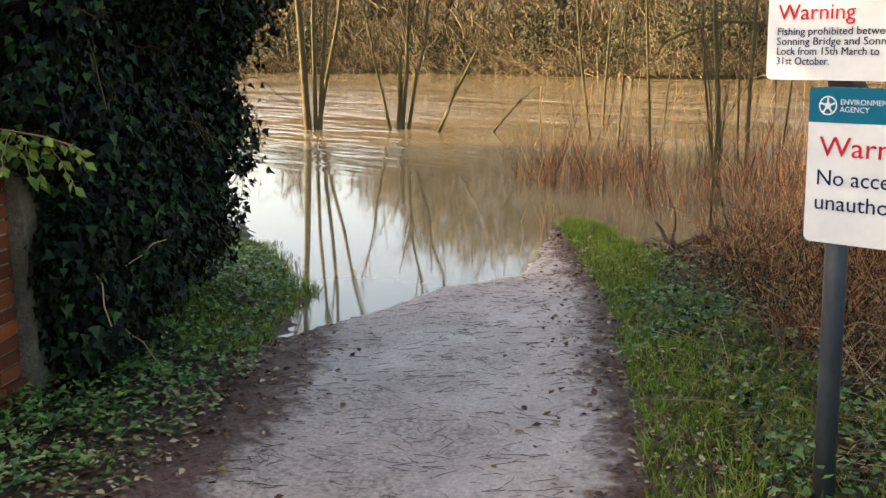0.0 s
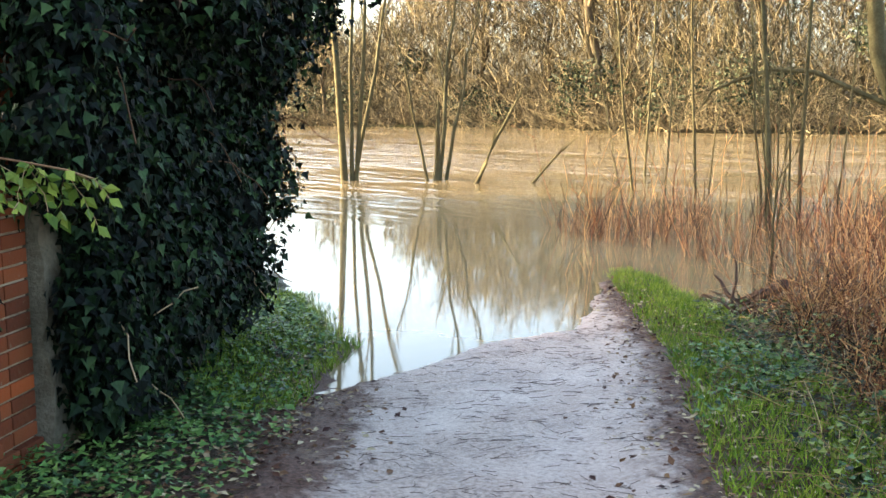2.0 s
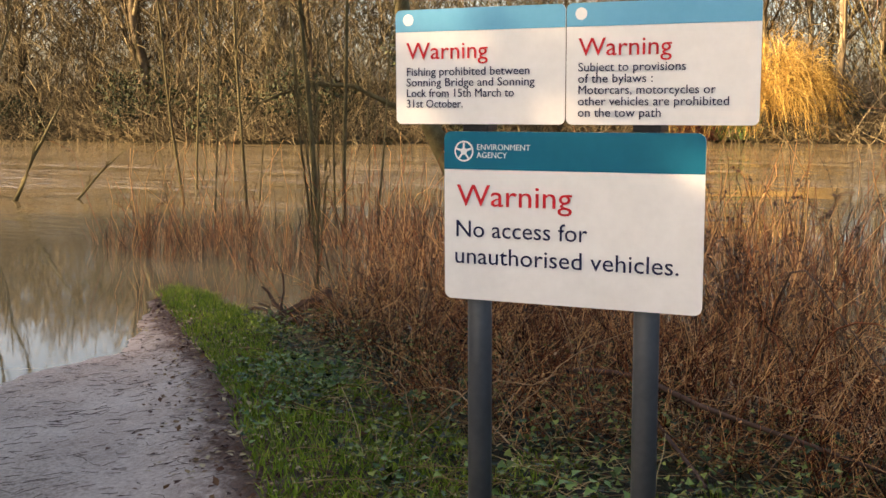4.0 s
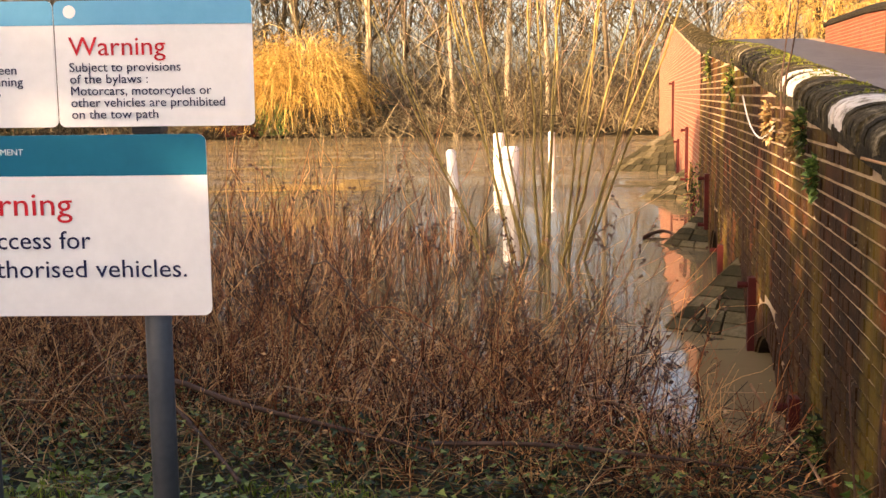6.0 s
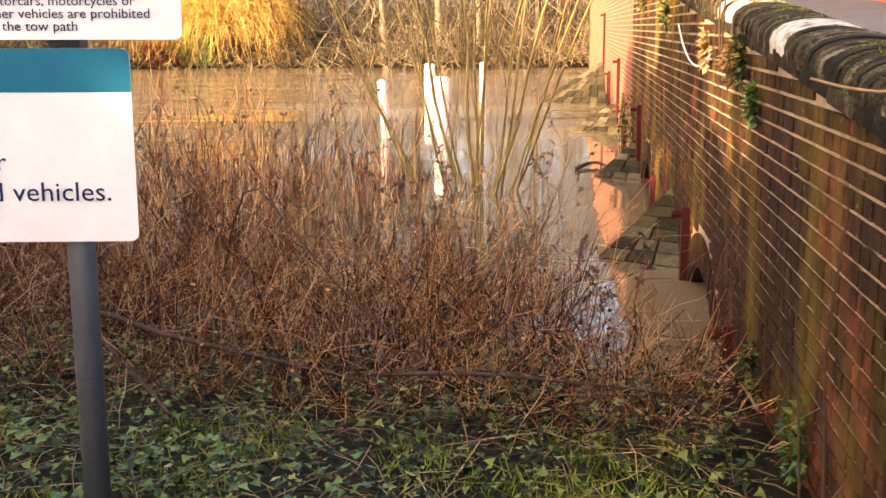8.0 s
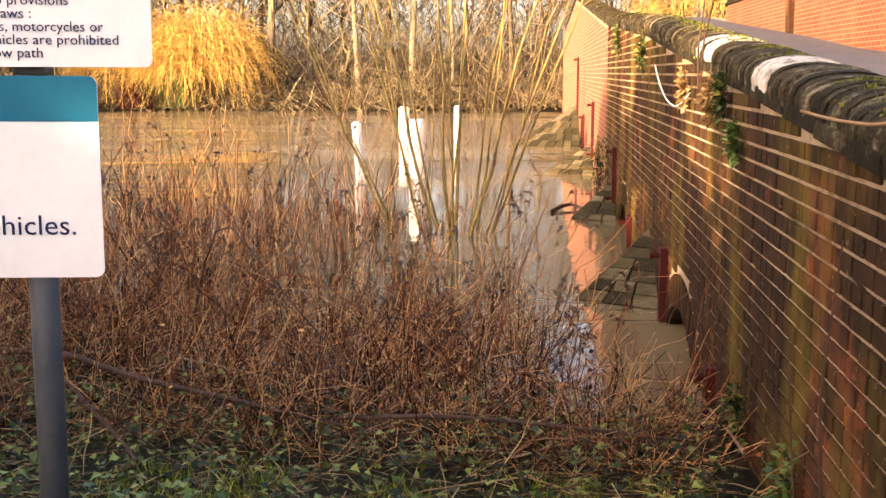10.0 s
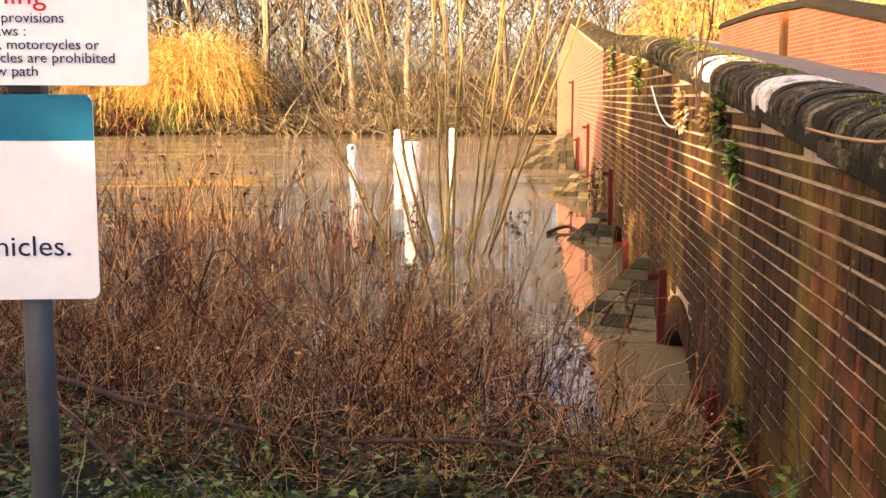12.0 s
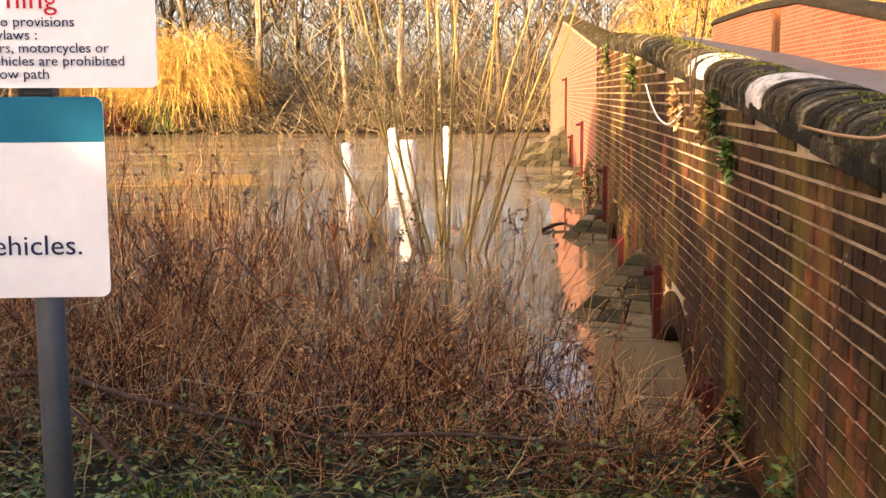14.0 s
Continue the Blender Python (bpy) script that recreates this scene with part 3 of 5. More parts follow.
opposite_parapet()


def road():
    bm = bmesh.new()
    rows = [[bm.verts.new((x, -4 + i * 0.5, road_z(-4 + i * 0.5) + 0.004 + dz)) for x, dz in ((WX + WT, 0.05), (1.5, 0.05), (1.52, 0.0), (2.9, 0.03), (ROAD_X1, 0.0))] for i in range(113)]
    for a, b in zip(rows, rows[1:]):
        for i in range(4):
            bm.faces.new((a[i], a[i + 1], b[i + 1], b[i]))
    tagged(part("road", bm, "asphalt"), "narrow grey asphalt road over the bridge", "road", kind="structure")


road()


def brick_box(ln, d, h):
    """One brick with worn edges: the face looks to -x, its middle at the origin."""
    bm = box(bmesh.new(), (0, -ln / 2, -h / 2), (d, ln / 2, h / 2))
    for v in bm.verts:
        if v.co.x < 1e-6:
            v.co.y *= 1 - 0.012 / ln
            v.co.z *= 0.93
    bmesh.ops.recalc_face_normals(bm, faces=bm.faces)
    return bm


def mesh_of(bm, name, material):
    me = bpy.data.meshes.new(name)
    bm.to_mesh(me)
    bm.free()
    me.materials.append(M[material])
    return me


def in_wall(y, z):
    a = arch_z(y)
    for c, w, top in ARCHES:
        if abs(y - c) < w + 0.26 and z < top + 0.3:
            k = ((y - c) / (w + 0.26)) ** 2 + (max(z - top + 0.9, 0) / 1.17) ** 2
            if k < 1:
                return False
    return -0.3 < z < wall_top(y) - 0.008


def bridge_bricks():
    """English bond: courses of stretchers and headers; the nearest are parts, the rest one joined skin."""
    near = {0: mesh_of(brick_box(0.219, 0.05, 0.0615), "brick", "brick"), 1: mesh_of(brick_box(0.107, 0.05, 0.0615), "brick", "brick")}
    r = np.random.default_rng(5)
    far_v, far_f, cand = [], [], []
    tmpl = {k: (np.array([v.co[:] for v in me.vertices]), np.array([p.vertices[:] for p in me.polygons])) for k, me in near.items()}
    count = 0
    for row in range(-4, 50):
        z = row * 0.075 + 0.0375
        head = row % 2
        step = 0.1125 if head else 0.225
        y = -4.0 + (0.056 if head else 0.0)
        while y < 16:
            y += step
            if not in_wall(y, z):
                continue
            pos = np.array([WX + r.uniform(-0.003, 0.003), y, z])
            if 2.7 < y < 4.75 and 0.55 < z:
                cand.append((pos, head))
            else:
                v, f = tmpl[head]
                far_v.append(v + pos)
                far_f.append(f + count)
                count += len(v)
    for i, (pos, head) in enumerate(cand[:300]):
        ob = put("brick", near[head], None, bridge)
        ob.location, ob.rotation_euler = pos, (r.normal(0, 0.006), 0, r.normal(0, 0.01))
    for pos, head in cand[300:]:
        v, f = tmpl[head]
        far_v.append(v + pos)
        far_f.append(f + count)
        count += len(v)
    ob = put("brickwork", raw_mesh("brickwork", np.concatenate(far_v), np.concatenate(far_f)), "brick_joined", bridge, "weathered red brickwork with pale mortar")
    ob["kind"] = "stuff"
    # courses beyond the last bricks that can be told apart
    bm = bmesh.new()
    rows = []
    for i in range(289):
        yy = 16.1 + i * 0.125
        a = arch_z(yy)
        rows.append([bm.verts.new((WX + 0.002, yy, zz)) for zz in (-0.8 if a is None else max(a, -0.8), wall_top(yy) - 0.03)])
    for p, q in zip(rows, rows[1:]):
        bm.faces.new((p[0], q[0], q[1], p[1]))
    part("far_brickwork", bm, "brick_far", bridge, "sunlit red brickwork further along the bridge")


def arch_rings():
    """Rings of brick on edge round the openings."""
    r = np.random.default_rng(15)
    for c, w, top in ARCHES[:3]:
        bm = bmesh.new()
        n = 40
        for i in range(n):
            a = math.pi * (i + 0.5) / n
            y, z = c - w * math.cos(a), top - 0.9 + 0.9 * math.sin(a)
            m = Matrix.Translation((WX - 0.004 + r.uniform(-0.003, 0.003), y, z)) @ Matrix.Rotation(math.atan2(math.sin(a) * w, -math.cos(a) * 0.9) - math.pi / 2, 4, 'X')
            b = box(bmesh.new(), (0, -0.031, 0.0), (0.1, 0.031, 0.225))
            b.transform(m)
            me = bpy.data.meshes.new("tmp")
            b.to_mesh(me)
            b.free()
            bm.from_mesh(me)
            bpy.data.meshes.remove(me)
        part("arch_ring", bm, "brick_joined", bridge, "ring of orange bricks on edge round an arch")


def coping():
    """Rounded coping of bricks on edge, mossy on top, two short lengths painted white."""
    half = ((0.188, 0.044), (0.192, 0.10), (0.178, 0.138), (0.14, 0.166), (0.09, 0.182), (0.045, 0.188))
    prof = [(-u, z) for u, z in half] + [(0.0, 0.19)] + [(u, z) for u, z in half[::-1]]
    mid = WX + WT / 2

    def piece(w):
        bm = bmesh.new()
        a = [bm.verts.new((x, -w / 2, z)) for x, z in prof]
        b = [bm.verts.new((x, w / 2, z)) for x, z in prof]
        n = len(prof)
        for i in range(n):
            bm.faces.new((a[i], a[(i + 1) % n], b[(i + 1) % n], b[i]))
        bm.faces.new(a)
        bm.faces.new(b[::-1])
        bmesh.ops.recalc_face_normals(bm, faces=bm.faces)
        return bm
    me = mesh_of(piece(0.067), "coping_brick", "coping")
    white = mesh_of(piece(0.067), "coping_brick", "coping_white")
    r = np.random.default_rng(9)
    y = -3.95
    vs, fs, o = [], [], 0
    tri = np.array([v.co[:] for v in me.vertices])
    polys = [p.vertices[:] for p in me.polygons]
    while y < 45:
        y += 0.075
        painted = 4.4 < y < 4.7 or 6.02 < y < 6.2 or 6.36 < y < 6.5
        z = wall_top(y) + r.normal(0, 0.004)
        if y < 12 or painted:
            ob = put("coping_brick", white if painted else me, None, bridge, "white painted coping brick" if painted else "")
            ob.location = (mid + r.normal(0, 0.005), y, z)
            ob.rotation_euler = (0.083 + r.normal(0, 0.014), r.normal(0, 0.016), r.normal(0, 0.014))
        else:
            vs.append(tri + np.array([mid, y, z]))
            fs.extend([tuple(k + o for k in p) for p in polys])
            o += len(tri)
    far = bpy.data.meshes.new("coping_run")
    far.from_pydata(np.concatenate(vs).tolist(), [], fs)
    put("coping_run", far, "coping", bridge, "mossy rounded coping climbing the bridge")["kind"] = "stuff"
    bed, rows = bmesh.new(), []
    for i in range(197):
        yy = -3.95 + i * 0.25
        rows.append([bed.verts.new((mid + x * 0.955, yy, wall_top(yy) + 0.004 + z * 0.93)) for x, z in prof])
    for p, q in zip(rows, rows[1:]):
        for i in range(len(prof)):
            bed.faces.new((p[i], p[(i + 1) % len(prof)], q[(i + 1) % len(prof)], q[i]))
    part("coping_bed", bed, "coping", bridge, "dark mortar between the coping bricks")
    # band of slabs below the coping
    y = -3.95
    while y < 16:
        ln = r.uniform(0.35, 0.6)
        bm = box(bmesh.new(), (WX - 0.022, 0.004, -0.012), (WX + WT + 0.022, ln - 0.008, 0.05), 0.008)
        ob = part("band_slab", bm, "coping", bridge)
        ob.location = (r.normal(0, 0.004), y, wall_top(y + ln / 2))
        ob.rotation_euler = (0.08, 0, 0)
        y += ln


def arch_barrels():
    """Brick vaults under the road, their shade put into a near-black lining."""
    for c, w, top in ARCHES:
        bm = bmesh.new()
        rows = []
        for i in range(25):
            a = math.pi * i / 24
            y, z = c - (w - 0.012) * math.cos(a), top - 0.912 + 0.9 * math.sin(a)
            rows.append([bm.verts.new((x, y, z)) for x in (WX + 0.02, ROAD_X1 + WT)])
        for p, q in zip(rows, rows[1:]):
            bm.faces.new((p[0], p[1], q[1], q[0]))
        part("vault", bm, "brick_vault_shade", bridge, "brick vault of a flooded arch, near-black for its shade")


coping()
arch_rings()
arch_barrels()


def cutwater(y0, y1, reach, top):
    """A pointed pier nose of stone blocks, sloping back into the wall."""
    ob = thing("cutwater", "mossy stone block pier nose standing in the river", "bridge pier", "pier noses")
    yc, yt = y0 + (y1 - y0) * 0.6, y0 + (y1 - y0) * 0.2
    rows = 7
    core = bmesh.new()
    vs = [core.verts.new(p) for p in ((WX + 0.02, y0 + 0.02, -1), (WX - reach + 0.05, yt, -1), (WX + 0.02, y1 - 0.02, -1),
                                      (WX + 0.02, y0 + 0.02, -0.02), (WX - reach + 0.05, yt, -0.02), (WX + 0.02, y1 - 0.02, -0.02), (WX + 0.02, yc, top - 0.03))]
    for f in ((0, 1, 4, 3), (1, 2, 5, 4), (3, 4, 6), (4, 5, 6), (0, 3, 6, 5, 2), (0, 2, 1)):
        core.faces.new([vs[i] for i in f])
    part("core", core, "mortar", ob)
    apex = Vector((WX + 0.02, yc, top))
    for side in (0, 1):
        a = Vector((WX, y0 if side == 0 else y1, 0.0))
        b = Vector((WX - reach, yt, 0.0))
        for k in range(rows):
            t0, t1 = k / rows, (k + 0.93) / rows
            n = max(1, round((1 - t0) * (a - b).length / 0.24))
            for j in range(n):
                s0, s1 = (j + 0.03) / n, (j + 0.97) / n
                q = [a.lerp(b, s).lerp(apex, t) for s, t in ((s0, t0), (s1, t0), (s1, t1), (s0, t1))]
                nrm = (q[1] - q[0]).cross(q[3] - q[0]).normalized()
                if nrm.x > 0:
                    nrm = -nrm
                bm = bmesh.new()
                lo = [bm.verts.new(p - nrm * 0.05) for p in q]
                hi = [bm.verts.new(p.lerp((q[0] + q[2]) / 2, 0.05) + nrm * 0.012) for p in q]
                for i in range(4):
                    bm.faces.new((lo[i], lo[(i + 1) % 4], hi[(i + 1) % 4], hi[i]))
                bm.faces.new(hi)
                part("block", bm, "block_stone", ob)
    return ob


cutwater(8.25, 10.1, 0.64, 0.5)
cutwater(13.4, 15.2, 0.55, 0.42)
cutwater(19.8, 21.8, 0.85, 0.5)
cutwater(27.2, 31.0, 1.7, 1.0)


def tie_plate(y, z0, z1):
    """Red-painted iron strap bolted to the pier edge."""
    ob = thing("tie_strap", "red painted iron tie strap bolted to brickwork", "iron strap", "tie straps", at=(WX - 0.02, y, 0))
    part("strap", box(bmesh.new(), (-0.035, -0.05, z0), (0.035, 0.05, z1), 0.008), "iron_red", ob)
    for z in (z0 + 0.06, z1 - 0.06):
        bm = bmesh.new()
        bmesh.ops.create_cone(bm, cap_ends=True, segments=8, radius1=0.028, radius2=0.02, depth=0.1)
        bm.transform(Matrix.Translation((-0.06, 0, z)) @ Matrix.Rotation(math.pi / 2, 4, 'Y'))
        part("bolt", bm, "iron_red", ob)


for y, z0, z1 in ((5.55, -0.15, 0.28), (7.9, -0.1, 0.55), (11.2, -0.1, 0.35), (13.75, 0.2, 0.9), (17.2, -0.1, 0.4), (20.0, 0.3, 1.3), (24.6, -0.1, 0.9), (29, 0.5, 2.2)):
    tie_plate(y, z0, z1)


# ---- sign ----
def text_mesh(body, size, x, z, material, parent, name="lettering", y=-0.0025, width=None):
    cu = bpy.data.curves.new("text", 'FONT')
    cu.body, cu.size, cu.extrude, cu.resolution_u = body, size, 0.0006, 3
    ob = bpy.data.objects.new("text", cu)
    scene.collection.objects.link(ob)
    me = bpy.data.meshes.new_from_object(ob.evaluated_get(bpy.context.evaluated_depsgraph_get()))
    bpy.data.objects.remove(ob)
    if width:
        w = max(v.co.x for v in me.vertices) - min(v.co.x for v in me.vertices)
        me.transform(Matrix.Diagonal((width / w, 1, 1, 1)))
    me.transform(Matrix.Translation((x, y, z)) @ Matrix.Rotation(math.pi / 2, 4, 'X'))
    return put(name, me, material, parent)


def rounded_board(w, h, r=0.025, t=0.004):
    """A thin plate with rounded corners, lower left corner at the origin, facing -y."""
    bm = bmesh.new()
    ring = []
    for cx, cz, a0 in ((w - r, h - r, 0), (r, h - r, 90), (r, r, 180), (w - r, r, 270)):
        for i in range(5):
            a = radians(a0 + i * 22.5)
            ring.append((cx + r * math.cos(a), cz + r * math.sin(a)))
    f = [bm.verts.new((x, 0, z)) for x, z in ring]
    b = [bm.verts.new((x, t, z)) for x, z in ring]
    n = len(ring)
    bm.faces.new(f)
    bm.faces.new(b[::-1])
    for i in range(n):
        bm.faces.new((f[i], b[i], b[(i + 1) % n], f[(i + 1) % n]))
    return bm


def header_band(w, h, z0, r=0.025):
    bm = bmesh.new()
    ring = [(0, z0), (w, z0)]
    for cx, a0 in ((w - r, 0), (r, 90)):
        for i in range(5):
            a = radians(a0 + i * 22.5)
            ring.append((cx + r * math.cos(a), h - r + r * math.sin(a)))
    bm.faces.new([bm.verts.new((x, -0.0015, z)) for x, z in ring])
    return bm


def disc(x, z, r, y, material, parent, name):
    bm = bmesh.new()
    bmesh.ops.create_circle(bm, cap_ends=True, segments=28, radius=r)
    bm.transform(Matrix.Translation((x, y, z)) @ Matrix.Rotation(math.pi / 2, 4, 'X'))
    return part(name, bm, material, parent)


def warning_sign():
    ob = thing("warning_sign", "white and teal riverside warning boards on two grey steel posts", "sign", at=(-2.089, 2.536, 0.0))
    ob.scale = (0.94, 0.94, 0.945)
    ob.rotation_euler = (0, radians(0.3), radians(8.4))
    for x in (0.112, 0.712):
        bm = bmesh.new()
        bmesh.ops.create_cone(bm, cap_ends=True, segments=20, radius1=0.043, radius2=0.043, depth=2.55)
        bm.transform(Matrix.Translation((x, 0.052, 1.06)))
        part("post", bm, "post_grey", ob, "grey painted steel post", True)
        for z in (1.45, 1.8, 2.1):
            part("clip", box(bmesh.new(), (x - 0.055, 0.006, z - 0.015), (x + 0.055, 0.1, z + 0.015), 0.004), "iron_black", ob)
        part("collar", box(bmesh.new(), (x - 0.047, 0.006, 1.918), (x + 0.047, 0.1, 1.95), 0.006), "iron_black", ob)
    low = part("lower_board", rounded_board(0.904, 0.581), "board_white", ob, "large white board with teal header")
    low.location = (0, 0, 1.335)
    part("header", header_band(0.904, 0.581, 0.452), "board_teal", low, "teal header band")
    disc(0.075, 0.514, 0.036, -0.0025, "text_white", low, "emblem")
    disc(0.075, 0.514, 0.030, -0.0032, "board_teal", low, "emblem_field")
    disc(0.075, 0.514, 0.012, -0.004, "text_white", low, "emblem_centre")
    for k in range(5):
        a = radians(90 + 72 * k)
        bm = bmesh.new()
        p, q = Vector((math.cos(a), 0, math.sin(a))), Vector((-math.sin(a), 0, math.cos(a))) * 0.0035
        c = Vector((0.075, -0.0042, 0.514))
        bm.faces.new([bm.verts.new(c + v) for v in (p * 0.01 - q, p * 0.029 - q, p * 0.029 + q, p * 0.01 + q)])
        part("emblem_ray", bm, "text_white", low)
    text_mesh("ENVIRONMENT", 0.028, 0.122, 0.519, "text_white", low)
    text_mesh("AGENCY", 0.028, 0.122, 0.492, "text_white", low)
    text_mesh("Warning", 0.106, 0.048, 0.327, "text_red", low, width=0.418)
    text_mesh("No access for", 0.083, 0.040, 0.219, "text_navy", low, width=0.474)
    text_mesh("unauthorised vehicles.", 0.083, 0.036, 0.126, "text_navy", low, width=0.786)
    for i, (x0, lines) in enumerate(((-0.184, ("Fishing prohibited between", "Sonning Bridge and Sonning", "Lock from 15th March to", "31st October.")),
                                    (0.442, ("Subject to provisions", "of the bylaws :", "Motorcars, motorcycles or", "other vehicles are prohibited", "on the tow path")))):
        up = part("upper_board", rounded_board(0.622, 0.39, 0.02), "board_white", ob, "small white board with pale blue header")
        up.location = (x0, -0.003, 1.941)
        part("header", header_band(0.622, 0.39, 0.315, 0.02), "board_blue", up, "pale blue header band")
        disc(0.05, 0.356, 0.02, -0.0025, "text_white", up, "emblem")
        text_mesh("Warning", 0.082, 0.042, 0.222, "text_red", up, width=0.306)
        widths = (0.455, 0.475, 0.40, 0.213) if i == 0 else (0.352, 0.247, 0.445, 0.488, 0.275)
        for k, (line, w) in enumerate(zip(lines, widths)):
            text_mesh(line, 0.040, 0.040, (0.166 if i == 0 else 0.172) - k * (0.0365 if i == 0 else 0.0365), "text_navy", up, width=w)


warning_sign()


# ---- river: piles, willow, drowned scrub ----
def pile(x, y, h, r, lean):
    bm = bmesh.new()
    bmesh.ops.create_cone(bm, cap_ends=True, segments=14, radius1=r * 1.04, radius2=r, depth=h + 1.2)
    bmesh.ops.bevel(bm, geom=[e for e in bm.edges if all(v.co.z > 0 for v in e.verts)], offset=0.03, segments=2, affect='EDGES')
    bm.transform(Matrix.Translation((0, 0, (h - 1.2) / 2)))
    ob = thing("mooring_pile", "white painted timber pile standing in the river", "post", "white piles", at=(x, y, 0))
    part("timber", bm, "pile_white", ob)
    ob.rotation_euler = (0, radians(lean), 0)


for x, y, h, r, lean in ((-3.12, 18.6, 1.0, 0.085, -4.5), (-2.2, 19.0, 1.02, 0.15, 0), (-3.58, 28.4, 0.95, 0.14, 0), (-2.22, 28.5, 0.98, 0.08, 0)):
    pile(x, y, h, r, lean)


def tube_part(name, levels, material, parent, label="", sides=(7, 5, 4, 3, 3)):
    v, f = join([tubes(P, R, sides[min(i, len(sides) - 1)]) for i, (P, R) in enumerate(levels)])
    return put(name, raw_mesh(name, v, f, True), material, parent, label)


def coppice_willow():
    """Many upright stems from one stool, fanning out over the water."""
    ob = thing("willow_bush", "leafless coppiced willow with yellow-green stems in flood water", "tree", at=(-1.1, 12.4, 0))
    n = 20
    a = rand(0, 2 * math.pi, n)
    base = np.stack([np.cos(a) * rand(0.1, 0.55, n) * 1.3, np.sin(a) * rand(0.05, 0.45, n), np.full(n, -0.4)], axis=1)
    d = np.stack([base[:, 0] * 0.75 + rng.normal(0, 0.17, n), base[:, 1] * 0.5 + rng.normal(0, 0.08, n), np.ones(n)], axis=1)
    L = rand(3.8, 6.5, n)
    P = arcs(base, d, L, 9, rng.uniform(-0.12, 0.02, n), 0.012)
    R = (0.007 + 0.019 * rand(0, 1, n) ** 1.2)[:, None] * np.linspace(1, 0.3, 9)[None]
    for i in range(n):
        tube_part("stem", [(P[i:i + 1], R[i:i + 1])], "bark_willow", ob)
    # side twigs
    k = 11
    i0 = rng.integers(1, 8, (n, k))
    B = P[np.arange(n)[:, None], i0].reshape(-1, 3)
    T = (P[np.arange(n)[:, None], i0] - P[np.arange(n)[:, None], i0 - 1]).reshape(-1, 3)
    T /= np.linalg.norm(T, axis=1, keepdims=True)
    Q = arcs(B, T + rng.normal(0, 0.45, T.shape), rand(0.6, 2.0, n * k), 6, 0.0, 0.03)
    R2 = rand(0.0025, 0.006, n * k)[:, None] * np.linspace(1, 0.4, 6)[None]
    tube_part("crown", [(Q, R2)], "stem_grey", ob, "thin grey-brown twigs", sides=(3,))["kind"] = "stuff"


coppice_willow()


def scatter(n, inside, lo, hi):
    """Random places inside a region of the plan."""
    out = np.zeros((0, 2))
    while len(out) < n:
        p = rng.uniform(lo, hi, (n * 2, 2))
        out = np.concatenate([out, p[inside(p[:, 0], p[:, 1])]])
    return out[:n]


def stuff(name, v, f, material, label, category, smooth=False):
    return tagged(put(name, raw_mesh(name, v, f, smooth), material), label, category, kind="stuff")


def ground_points(p, dz=0.0):
    return np.column_stack([p, ground_height(p[:, 0], p[:, 1]) + dz])


def outside_track(x, y, gap=0.0):
    return signed_distance(x, y, TRACK) < -gap


